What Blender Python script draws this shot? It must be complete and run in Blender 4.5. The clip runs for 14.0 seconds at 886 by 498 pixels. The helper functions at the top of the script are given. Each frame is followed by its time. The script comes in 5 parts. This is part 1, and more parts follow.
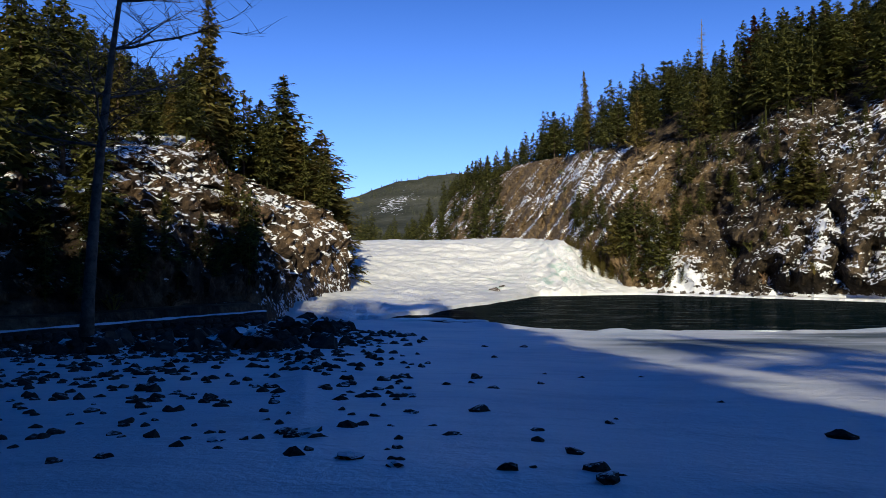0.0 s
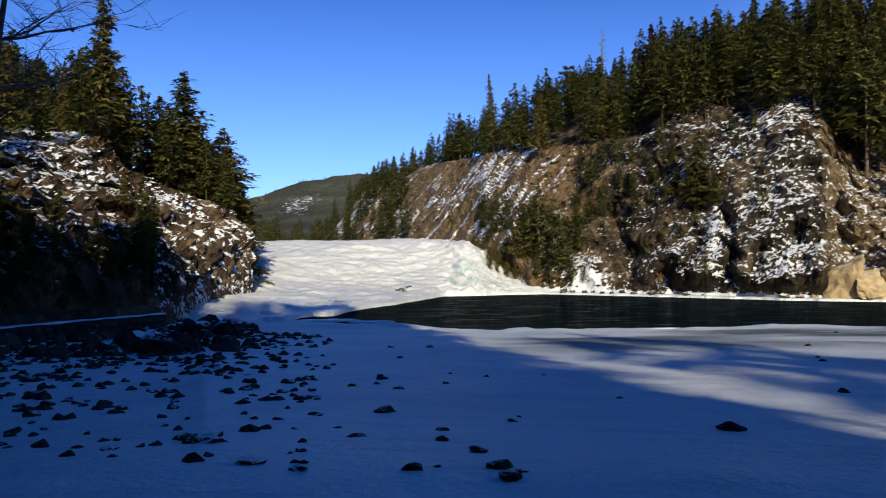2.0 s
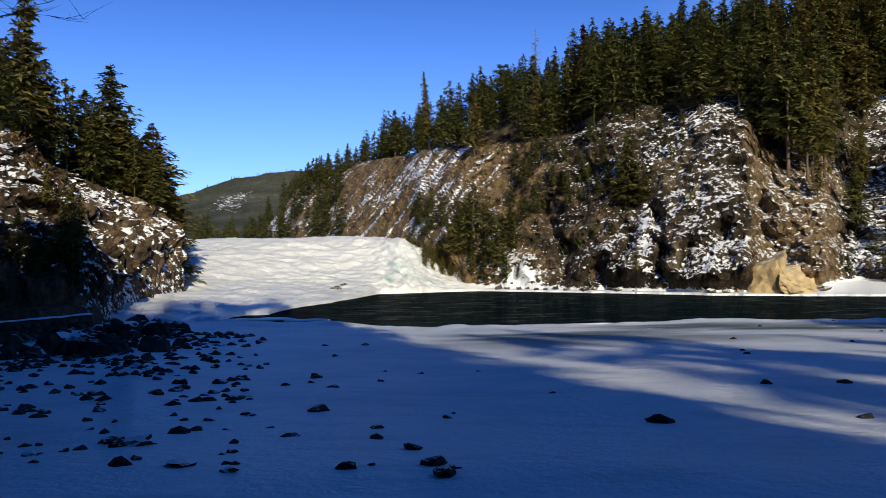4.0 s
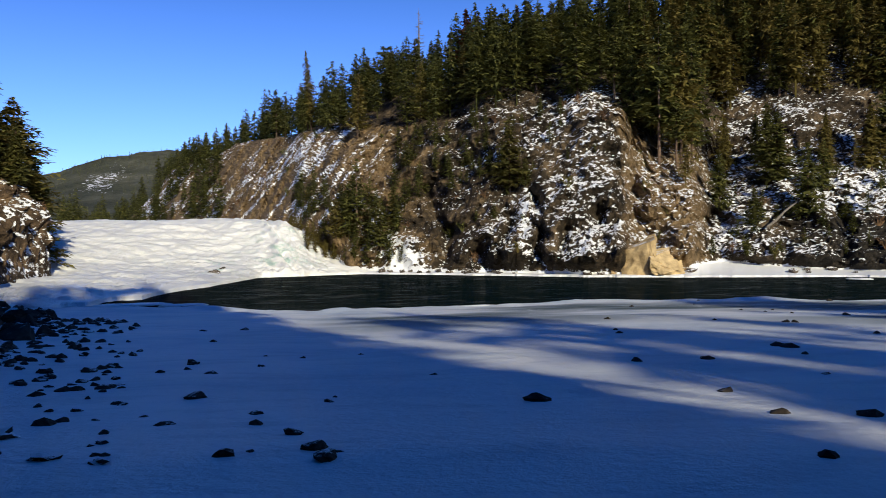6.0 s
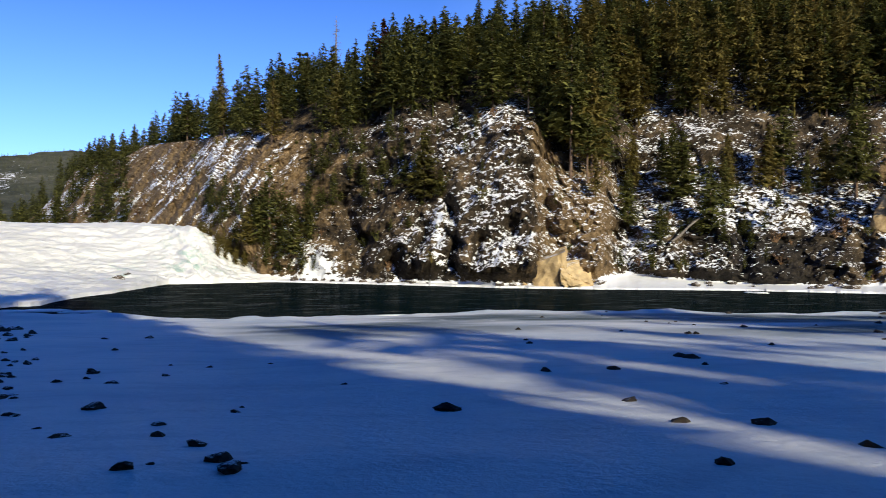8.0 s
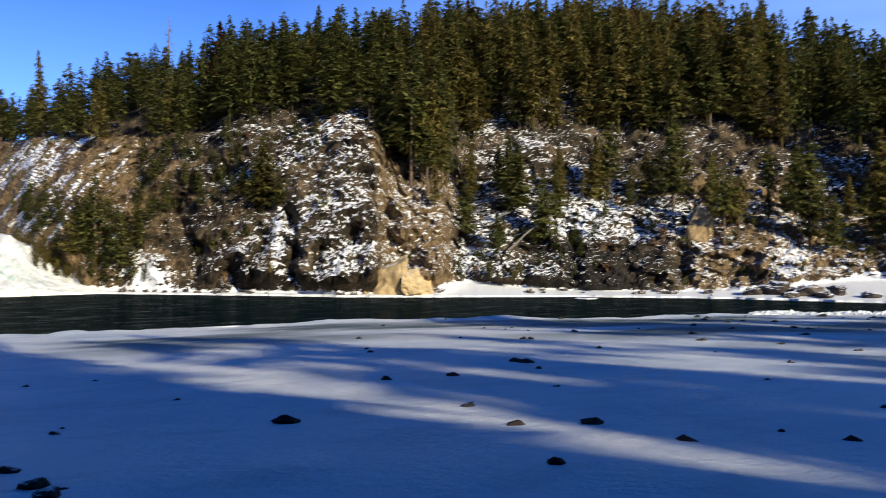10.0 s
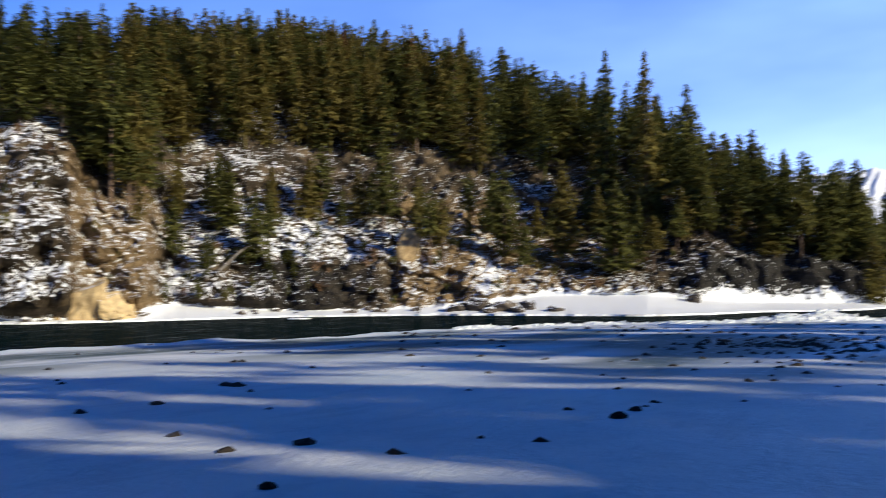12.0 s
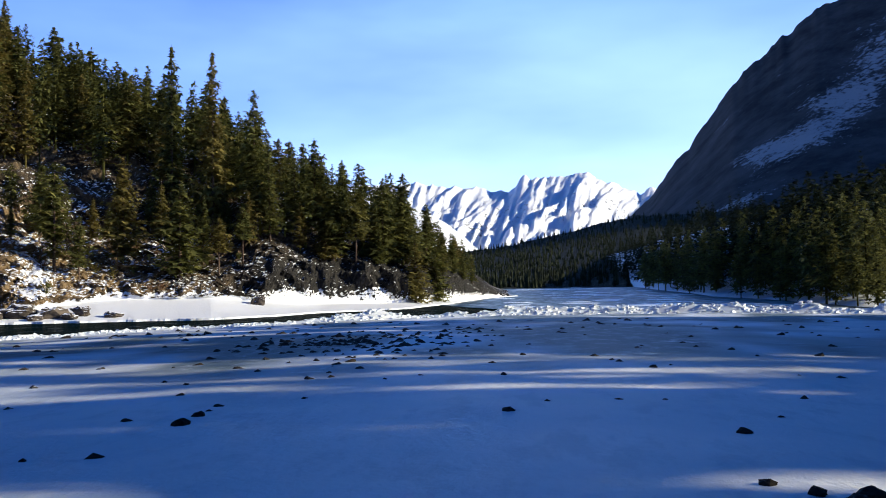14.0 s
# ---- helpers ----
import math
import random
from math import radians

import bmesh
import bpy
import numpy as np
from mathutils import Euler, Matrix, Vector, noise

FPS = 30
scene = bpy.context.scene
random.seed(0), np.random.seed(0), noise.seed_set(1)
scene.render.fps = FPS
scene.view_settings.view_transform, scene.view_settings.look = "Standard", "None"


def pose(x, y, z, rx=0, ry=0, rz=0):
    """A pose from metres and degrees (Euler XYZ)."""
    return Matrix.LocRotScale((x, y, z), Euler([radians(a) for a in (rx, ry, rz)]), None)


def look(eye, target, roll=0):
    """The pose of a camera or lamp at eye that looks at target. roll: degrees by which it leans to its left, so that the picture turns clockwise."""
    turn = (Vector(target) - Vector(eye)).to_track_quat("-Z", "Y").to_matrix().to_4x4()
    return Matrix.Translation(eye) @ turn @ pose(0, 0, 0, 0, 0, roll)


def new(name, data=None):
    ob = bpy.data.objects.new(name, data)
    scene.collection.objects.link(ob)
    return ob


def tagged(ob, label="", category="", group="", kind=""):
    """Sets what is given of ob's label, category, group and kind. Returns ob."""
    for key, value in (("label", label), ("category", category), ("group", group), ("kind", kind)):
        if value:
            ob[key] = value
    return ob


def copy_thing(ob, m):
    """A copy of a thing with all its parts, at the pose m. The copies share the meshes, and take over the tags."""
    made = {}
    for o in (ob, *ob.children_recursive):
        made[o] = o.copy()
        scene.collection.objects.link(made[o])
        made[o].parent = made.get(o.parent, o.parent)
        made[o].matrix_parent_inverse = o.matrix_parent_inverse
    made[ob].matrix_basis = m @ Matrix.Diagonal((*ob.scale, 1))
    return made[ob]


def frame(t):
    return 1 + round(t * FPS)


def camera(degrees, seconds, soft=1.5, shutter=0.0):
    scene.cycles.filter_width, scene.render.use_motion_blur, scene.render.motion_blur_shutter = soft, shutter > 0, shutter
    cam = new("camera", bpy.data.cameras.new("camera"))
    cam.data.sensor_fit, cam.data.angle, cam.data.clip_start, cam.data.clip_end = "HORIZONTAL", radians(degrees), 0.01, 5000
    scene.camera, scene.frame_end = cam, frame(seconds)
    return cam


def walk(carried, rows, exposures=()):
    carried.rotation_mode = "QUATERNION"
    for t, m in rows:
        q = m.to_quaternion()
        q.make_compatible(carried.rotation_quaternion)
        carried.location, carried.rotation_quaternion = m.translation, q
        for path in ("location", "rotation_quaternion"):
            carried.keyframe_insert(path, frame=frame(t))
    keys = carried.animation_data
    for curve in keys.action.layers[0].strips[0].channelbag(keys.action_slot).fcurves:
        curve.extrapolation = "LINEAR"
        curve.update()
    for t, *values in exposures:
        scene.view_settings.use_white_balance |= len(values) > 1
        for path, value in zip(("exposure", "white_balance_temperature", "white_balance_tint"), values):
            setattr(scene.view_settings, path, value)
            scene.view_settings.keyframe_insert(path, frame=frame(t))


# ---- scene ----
EYE = 4.5          # the eye's height over the river
cam = camera(56.06, 14.0, soft=0.8, shutter=0.55)
PATH = [
    (0.0, pose(0.000, 0, EYE, 90 + 1.09, 0.01, 0.00)),
    (0.5, pose(0.005, 0, EYE, 90 + 1.16, -0.22, -0.63)),
    (1.0, pose(0.009, 0, EYE, 90 + 0.64, 0.01, -2.18)),
    (1.5, pose(0.014, 0, EYE, 90 + 0.32, 0.24, -4.03)),
    (2.0, pose(0.018, 0, EYE, 90 + 1.12, 0.17, -6.43)),
    (2.2, pose(0.020, 0, EYE, 90 + 1.42, 0.17, -6.93)),
    (4.5, pose(0.041, 0, EYE, 90 + 0.56, 0.28, -12.32)),
    (5.0, pose(0.046, 0, EYE, 90 + 0.21, -0.04, -14.18)),
    (5.5, pose(0.050, 0, EYE, 90 + 0.09, 0.04, -16.68)),
    (6.0, pose(0.055, 0, EYE, 90 + -0.32, 0.44, -18.88)),
    (6.5, pose(0.060, 0, EYE, 90 + -0.07, -0.00, -19.96)),
    (7.0, pose(0.064, 0, EYE, 90 + -0.18, 0.06, -20.62)),
    (7.5, pose(0.069, 0, EYE, 90 + 0.13, -0.27, -22.43)),
    (9.8, pose(0.090, 0, EYE, 90 + 0.72, -0.22, -34.44)),
    (10.0, pose(0.092, 0, EYE, 90 + 1.02, -0.22, -35.69)),
    (10.5, pose(0.096, 0, EYE, 90 + 1.86, -0.47, -41.36)),
    (11.0, pose(0.101, 0, EYE, 90 + 1.62, -0.34, -46.42)),
    (11.5, pose(0.105, 0, EYE, 90 + 2.03, -0.00, -50.08)),
    (12.0, pose(0.110, 0, EYE, 90 + 2.35, 0.50, -55.24)),
    (12.5, pose(0.110, 0, EYE, 90 + 4.11, -0.84, -67.17)),
    (13.0, pose(0.110, 0, EYE, 90 + 3.94, -0.00, -79.40)),
    (13.5, pose(0.110, 0, EYE, 90 + 2.06, 0.91, -83.14)),
    (14.0, pose(0.110, 0, EYE, 90 + 2.20, 0.91, -84.50)),
]
walk(cam, PATH, exposures=[
    (0.0, 0.1, 4780, 10.5), (2.2, 0.1, 4780, 10.5), (6.5, 0.2, 4800, 10.5), (7.0, 0.36, 4800, 10.5), (7.5, 0.42, 4800, 10.5),
    (10.0, 0.5, 4820, 10.5), (11.0, 0.6, 4820, 10.5), (12.0, 0.58, 4800, 10.5), (13.0, 0.5, 4800, 10.5), (13.5, 0.5, 4800, 10.5), (14.0, 0.65, 4760, 10.5)])

# ---------------------------------------------------------------- light
SUN_AZ, SUN_EL = 179.0, 20.5
world = bpy.data.worlds.new("winter_sky")
scene.world = world
world.use_nodes = True
wn, wl = world.node_tree.nodes, world.node_tree.links
wn.clear()
sky = wn.new("ShaderNodeTexSky")
sky.sky_type, sky.sun_disc = "NISHITA", False
sky.sun_elevation, sky.sun_rotation = radians(SUN_EL), radians(SUN_AZ)
sky.altitude, sky.air_density, sky.dust_density, sky.ozone_density = 1400, 0.95, 0.9, 3.5
coord = wn.new("ShaderNodeTexCoord")
stretch = wn.new("ShaderNodeMapping")
stretch.inputs["Scale"].default_value = (1.0, 1.0, 3.5)
veil = wn.new("ShaderNodeTexNoise")
veil.inputs["Scale"].default_value, veil.inputs["Detail"].default_value, veil.inputs["Roughness"].default_value = 1.15, 5.0, 0.5
east = wn.new("ShaderNodeSeparateXYZ")
towards = wn.new("ShaderNodeMath")
towards.operation, towards.use_clamp = "MULTIPLY_ADD", True
towards.inputs[1].default_value, towards.inputs[2].default_value = 1.6, -0.62
thin = wn.new("ShaderNodeMapRange")
thin.inputs["From Min"].default_value, thin.inputs["From Max"].default_value = 0.18, 0.55
amount = wn.new("ShaderNodeMath")
amount.operation = "MULTIPLY"
cloud = wn.new("ShaderNodeMix")
cloud.data_type = "RGBA"
cloud.inputs["B"].default_value = (5.1, 6.6, 8.0, 1)
back = wn.new("ShaderNodeBackground")
back.inputs["Strength"].default_value = 0.10
wout = wn.new("ShaderNodeOutputWorld")
wl.new(coord.outputs["Generated"], stretch.inputs["Vector"])
wl.new(stretch.outputs["Vector"], veil.inputs["Vector"])
wl.new(coord.outputs["Generated"], east.inputs["Vector"])
wl.new(east.outputs["X"], towards.inputs[0])
wl.new(veil.outputs["Fac"], thin.inputs["Value"])
wl.new(thin.outputs["Result"], amount.inputs[0])
wl.new(towards.outputs["Value"], amount.inputs[1])
wl.new(amount.outputs["Value"], cloud.inputs["Factor"])
wl.new(sky.outputs["Color"], cloud.inputs["A"])
# a clear high-mountain sky: pale at the horizon, deep overhead
height = wn.new("ShaderNodeMapRange")
height.interpolation_type = "SMOOTHSTEP"
height.inputs["From Min"].default_value, height.inputs["From Max"].default_value = 0.0, 0.62
hue = wn.new("ShaderNodeMix")
hue.data_type = "RGBA"
hue.inputs["A"].default_value, hue.inputs["B"].default_value = (1.36, 1.18, 1.34, 1), (0.05, 0.238, 0.49, 1)
deep = wn.new("ShaderNodeVectorMath")
deep.operation = "MULTIPLY"
wl.new(east.outputs["Z"], height.inputs["Value"])
wl.new(cloud.outputs["Result"], deep.inputs[0])
wl.new(height.outputs["Result"], hue.inputs["Factor"])
wl.new(hue.outputs["Result"], deep.inputs[1])
wl.new(deep.outputs["Vector"], back.inputs["Color"])
wl.new(back.outputs["Background"], wout.inputs["Surface"])

sun = new("sun", bpy.data.lights.new("sun", "SUN"))
sun.data.energy, sun.data.angle, sun.data.color = 5.0, radians(0.8), (1.0, 0.745, 0.38)
sa, se = radians(SUN_AZ), radians(SUN_EL)
sun_from = Vector((math.sin(sa) * math.cos(se), math.cos(sa) * math.cos(se), math.sin(se)))
sun.matrix_world = look(sun_from * 300, (0, 0, 0))


# ---------------------------------------------------------------- noise and mesh helpers
def lattice(ix, iy, iz, seed):
    h = (ix * 374761393 + iy * 668265263 + iz * 2147483647 + seed * 974634777) & 0x7FFFFFFF
    h = ((h ^ (h >> 13)) * 1274126177) & 0x7FFFFFFF
    h = ((h ^ (h >> 15)) * 461845907) & 0x7FFFFFFF
    return (h & 0xFFFF) / 32767.5 - 1.0


def vnoise(x, y, z=0.0, seed=0):
    """Smooth noise from -1 to 1 over arrays."""
    x, y, z = np.broadcast_arrays(np.asarray(x, float), np.asarray(y, float), np.asarray(z, float))
    fx, fy, fz = np.floor(x), np.floor(y), np.floor(z)
    ix, iy, iz = fx.astype(np.int64), fy.astype(np.int64), fz.astype(np.int64)
    u, v, w = x - fx, y - fy, z - fz
    u, v, w = u * u * (3 - 2 * u), v * v * (3 - 2 * v), w * w * (3 - 2 * w)
    total = 0.0
    for dx in (0, 1):
        for dy in (0, 1):
            for dz in (0, 1):
                k = (u if dx else 1 - u) * (v if dy else 1 - v) * (w if dz else 1 - w)
                total = total + k * lattice(ix + dx, iy + dy, iz + dz, seed)
    return total


def fbm(x, y, z=0.0, octaves=4, seed=0, ridged=False):
    total, amp, norm = 0.0, 1.0, 0.0
    for o in range(octaves):
        n = vnoise(np.asarray(x) * 2 ** o, np.asarray(y) * 2 ** o, np.asarray(z) * 2 ** o, seed + o * 7)
        total = total + amp * ((1 - 2 * np.abs(n)) if ridged else n)
        norm += amp
        amp *= 0.5
    return total / norm


def link(name, verts, faces, material, parent=None, smooth=True):
    me = bpy.data.meshes.new(name)
    me.from_pydata([tuple(v) for v in verts], [], [tuple(f) for f in faces])
    me.materials.append(material)
    if smooth:
        me.polygons.foreach_set("use_smooth", [True] * len(me.polygons))
    me.update()
    ob = new(name, me)
    ob.parent = parent
    return ob


def grid_mesh(name, pts, material, parent=None, smooth=True, flip=False, wrap=False):
    """pts: rows x columns x 3."""
    nr, nc, _ = pts.shape
    idx = np.arange(nr * nc).reshape(nr, nc)
    if wrap:
        idx = np.concatenate([idx, idx[:, :1]], 1)
    quads = np.stack([idx[:-1, :-1], idx[:-1, 1:], idx[1:, 1:], idx[1:, :-1]], -1).reshape(-1, 4)
    if flip:
        quads = quads[:, ::-1]
    return link(name, pts.reshape(-1, 3).tolist(), quads.tolist(), material, parent, smooth)


def attribute(ob, name, values):
    a = ob.data.attributes.new(name, "FLOAT", "POINT")
    a.data.foreach_set("value", np.asarray(values, np.float32).ravel())


def part(name, bm, material, parent, label=""):
    me = bpy.data.meshes.new(name)
    bm.to_mesh(me)
    bm.free()
    me.materials.append(material)
    ob = new(name, me)
    ob.parent = parent
    return tagged(ob, label)


def tube(path, radii, sides=7):
    """Verts and faces of a tapered tube along a path."""
    path = [Vector(p) for p in path]
    verts, faces = [], []
    side = Vector((1, 0, 0))
    for i, p in enumerate(path):
        d = (path[min(i + 1, len(path) - 1)] - path[max(i - 1, 0)]).normalized()
        a = d.cross(side)
        if a.length < 0.1:
            a = d.cross(Vector((0, 1, 0)))
        a.normalize()
        b = d.cross(a)
        for k in range(sides):
            w = 2 * math.pi * k / sides
            verts.append(p + (a * math.cos(w) + b * math.sin(w)) * radii[i])
    for i in range(len(path) - 1):
        for k in range(sides):
            n = (k + 1) % sides
            faces.append((i * sides + k, i * sides + n, (i + 1) * sides + n, (i + 1) * sides + k))
    faces.append(tuple(range(sides))[::-1])
    faces.append(tuple((len(path) - 1) * sides + k for k in range(sides)))
    return verts, faces


def merge(pieces):
    verts, faces = [], []
    for v, f in pieces:
        o = len(verts)
        verts += v
        faces += [tuple(i + o for i in q) for q in f]
    return verts, faces


def polar(az, d):
    """Plan place at az degrees (positive to the west) and d metres from the start of the walk."""
    a = np.radians(az)
    return -d * np.sin(a), d * np.cos(a)


# ---------------------------------------------------------------- materials
def material(name, rough=0.8, metal=0.0):
    m = bpy.data.materials.new(name)
    m.use_nodes = True
    b = m.node_tree.nodes["Principled BSDF"]
    b.inputs["Roughness"].default_value, b.inputs["Metallic"].default_value = rough, metal
    b.inputs["Specular IOR Level"].default_value = 0.5 if rough < 0.6 else 0.12
    return m, m.node_tree.nodes, m.node_tree.links, b


def noise_node(n, l, scale, detail=5, rough=0.6, vector=None, kind="Object"):
    t = n.new("ShaderNodeTexNoise")
    t.inputs["Scale"].default_value, t.inputs["Detail"].default_value, t.inputs["Roughness"].default_value = scale, detail, rough
    if vector is None:
        c = n.new("ShaderNodeTexCoord")
        vector = c.outputs[kind]
    l.new(vector, t.inputs["Vector"])
    return t.outputs["Fac"]


def ramp(n, l, fac, stops):
    r = n.new("ShaderNodeValToRGB")
    e = r.color_ramp.elements
    while len(e) < len(stops):
        e.new(0.5)
    for el, (at, col) in zip(e, stops):
        el.position, el.color = at, (*col, 1)
    l.new(fac, r.inputs["Fac"])
    return r.outputs["Color"]


def maths(n, l, op, a, b, clamp=False):
    m = n.new("ShaderNodeMath")
    m.operation, m.use_clamp = op, clamp
    for i, v in enumerate((a, b)):
        if isinstance(v, (int, float)):
            m.inputs[i].default_value = v
        else:
            l.new(v, m.inputs[i])
    return m.outputs["Value"]


def between(n, l, v, lo, hi):
    m = n.new("ShaderNodeMapRange")
    m.interpolation_type = "SMOOTHSTEP"
    m.inputs["From Min"].default_value, m.inputs["From Max"].default_value = lo, hi
    l.new(v, m.inputs["Value"])
    return m.outputs["Result"]


def mix(n, l, fac, a, b):
    m = n.new("ShaderNodeMix")
    m.data_type = "RGBA"
    for key, v in (("Factor", fac), ("A", a), ("B", b)):
        if isinstance(v, tuple):
            m.inputs[key].default_value = (*v, 1)
        elif isinstance(v, (int, float)):
            m.inputs[key].default_value = v
        else:
            l.new(v, m.inputs[key])
    return m.outputs["Result"]


def bump(n, l, b, height, strength, distance):
    k = n.new("ShaderNodeBump")
    k.inputs["Strength"].default_value, k.inputs["Distance"].default_value = strength, distance
    l.new(height, k.inputs["Height"])
    l.new(k.outputs["Normal"], b.inputs["Normal"])


def mapped(n, l, scale, rot=(0, 0, 0)):
    c = n.new("ShaderNodeTexCoord")
    m = n.new("ShaderNodeMapping")
    m.inputs["Scale"].default_value = scale
    m.inputs["Rotation"].default_value = [radians(r) for r in rot]
    l.new(c.outputs["Object"], m.inputs["Vector"])
    return m.outputs["Vector"]


def snow_material(name, dirt=0.0):
    m, n, l, b = material(name, 0.55)
    fine = noise_node(n, l, 6.0, 6, 0.65)
    wide = noise_node(n, l, 0.16, 6, 0.62)
    col = ramp(n, l, wide, [(0.32, (0.55, 0.62, 0.70)), (0.5, (0.74, 0.77, 0.80)), (0.66, (0.83, 0.83, 0.84))])
    if dirt:
        att = n.new("ShaderNodeAttribute")
        att.attribute_name = "ice"
        spots = noise_node(n, l, 0.55, 6, 0.7, mapped(n, l, (1, 1, 1)))
        f = maths(n, l, "MULTIPLY", between(n, l, spots, 0.24, 0.44), att.outputs["Fac"])
        col = mix(n, l, f, col, (0.10, 0.13, 0.125))
        glaze = noise_node(n, l, 0.8, 6, 0.65, mapped(n, l, (0.6, 1.5, 1.0), (0, 0, 12)))        # patches of wind-glazed crust
        col = mix(n, l, maths(n, l, "MULTIPLY", between(n, l, glaze, 0.50, 0.64), 0.3), col, (0.42, 0.47, 0.52))
    l.new(col, b.inputs["Base Color"])
    ripples = noise_node(n, l, 1.0, 5, 0.55, mapped(n, l, (0.7, 1.2, 1.0), (0, 0, 25)))
    h = maths(n, l, "ADD", maths(n, l, "MULTIPLY", fine, 0.5), ripples)
    crust = noise_node(n, l, 2.2, 6, 0.75, mapped(n, l, (1.0, 1.6, 1.0), (0, 0, -15)))
    h = maths(n, l, "ADD", h, maths(n, l, "MULTIPLY", crust, 0.3))
    bump(n, l, b, h, 0.5, 0.13)
    return m


def rock_snow_material(name, colours, snow_bias=0.0, scale=1.0, soil=True):
    """Broken rock with snow caught on its ledges. The point values 'snow' and 'soil' say how much of each the slope holds."""
    m, n, l, b = material(name, 0.85)
    g = n.new("ShaderNodeNewGeometry")
    sep = n.new("ShaderNodeSeparateXYZ")
    l.new(g.outputs["Normal"], sep.inputs["Vector"])
    coarse = noise_node(n, l, 0.22 * scale, 6, 0.65)
    fine = noise_node(n, l, 1.5 * scale, 8, 0.7)
    rock = ramp(n, l, maths(n, l, "ADD", maths(n, l, "MULTIPLY", coarse, 0.6), maths(n, l, "MULTIPLY", fine, 0.4)),
                [(0.38, colours[0]), (0.50, colours[1]), (0.60, colours[2]), (0.68, tuple(k * 1.9 for k in colours[2]))])
    sn = n.new("ShaderNodeAttribute")
    sn.attribute_name = "snow"
    if soil:
        so = n.new("ShaderNodeAttribute")
        so.attribute_name = "soil"
        earth = ramp(n, l, fine, [(0.3, (0.06, 0.04, 0.018)), (0.50, (0.20, 0.14, 0.068)), (0.70, (0.36, 0.26, 0.14))])
        k = between(n, l, maths(n, l, "ADD", so.outputs["Fac"], maths(n, l, "MULTIPLY", maths(n, l, "SUBTRACT", coarse, 0.5), 1.2)), 0.35, 0.65)
        rock = mix(n, l, k, rock, earth)
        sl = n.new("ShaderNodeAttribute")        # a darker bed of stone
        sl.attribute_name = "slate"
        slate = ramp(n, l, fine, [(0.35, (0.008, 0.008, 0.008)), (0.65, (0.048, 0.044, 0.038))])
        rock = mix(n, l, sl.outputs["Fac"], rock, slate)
    clumps = noise_node(n, l, 1.5 * scale, 6, 0.62, mapped(n, l, (1.0, 1.0, 1.5)))
    broad = noise_node(n, l, 0.12 * scale, 3, 0.5)
    v = maths(n, l, "ADD", clumps, maths(n, l, "MULTIPLY", maths(n, l, "SUBTRACT", broad, 0.5), 0.28))
    v = maths(n, l, "ADD", v, maths(n, l, "MULTIPLY", maths(n, l, "SUBTRACT", sep.outputs["Z"], 0.55), 0.15))
    v = maths(n, l, "ADD", v, maths(n, l, "MULTIPLY", maths(n, l, "SUBTRACT", sn.outputs["Fac"], 0.5), 0.6))
    snow = between(n, l, v, 0.568 - snow_bias, 0.584 - snow_bias)
    col = mix(n, l, snow, rock, (0.84, 0.85, 0.87))
    l.new(col, b.inputs["Base Color"])
    bare_part = maths(n, l, "SUBTRACT", 1.15, snow)
    h = maths(n, l, "ADD", maths(n, l, "MULTIPLY", maths(n, l, "SUBTRACT", fine, 0.5), bare_part), maths(n, l, "MULTIPLY", snow, 0.2))
    bump(n, l, b, h, 1.0, 0.6 if scale > 0.5 else 0.35 / scale)
    return m


def plain(name, dark, light, scale, rough=0.85, relief=0.3, depth=0.05, vary=False):
    m, n, l, b = material(name, rough)
    f = noise_node(n, l, scale, 7, 0.65)
    if vary:
        o = n.new("ShaderNodeObjectInfo")
        f2 = maths(n, l, "ADD", f, maths(n, l, "MULTIPLY", maths(n, l, "SUBTRACT", o.outputs["Random"], 0.5), 0.35))
    else:
        f2 = f
    l.new(ramp(n, l, f2, [(0.3, dark), (0.7, light)]), b.inputs["Base Color"])
    bump(n, l, b, f, relief, depth)
    return m


def needle_material(name, dark, light, warm):
    m, n, l, b = material(name, 0.7)
    o = n.new("ShaderNodeObjectInfo")
    g = n.new("ShaderNodeNewGeometry")
    f = noise_node(n, l, 0.9, 4, 0.6)
    v = maths(n, l, "ADD", maths(n, l, "MULTIPLY", f, 0.6), maths(n, l, "MULTIPLY", g.outputs["Random Per Island"], 0.4))
    base = ramp(n, l, v, [(0.25, dark), (0.75, light)])
    k = between(n, l, o.outputs["Random"], 0.55, 1.0)
    colour = mix(n, l, maths(n, l, "MULTIPLY", k, 0.55), base, warm)
    l.new(colour, b.inputs["Base Color"])
    thin = n.new("ShaderNodeBsdfTranslucent")      # sunlight filters through the needles
    l.new(colour, thin.inputs["Color"])
    both = n.new("ShaderNodeMixShader")
    both.inputs["Fac"].default_value = 0.38
    l.new(b.outputs["BSDF"], both.inputs[1])
    l.new(thin.outputs["BSDF"], both.inputs[2])
    l.new(both.outputs["Shader"], n["Material Output"].inputs["Surface"])
    return m


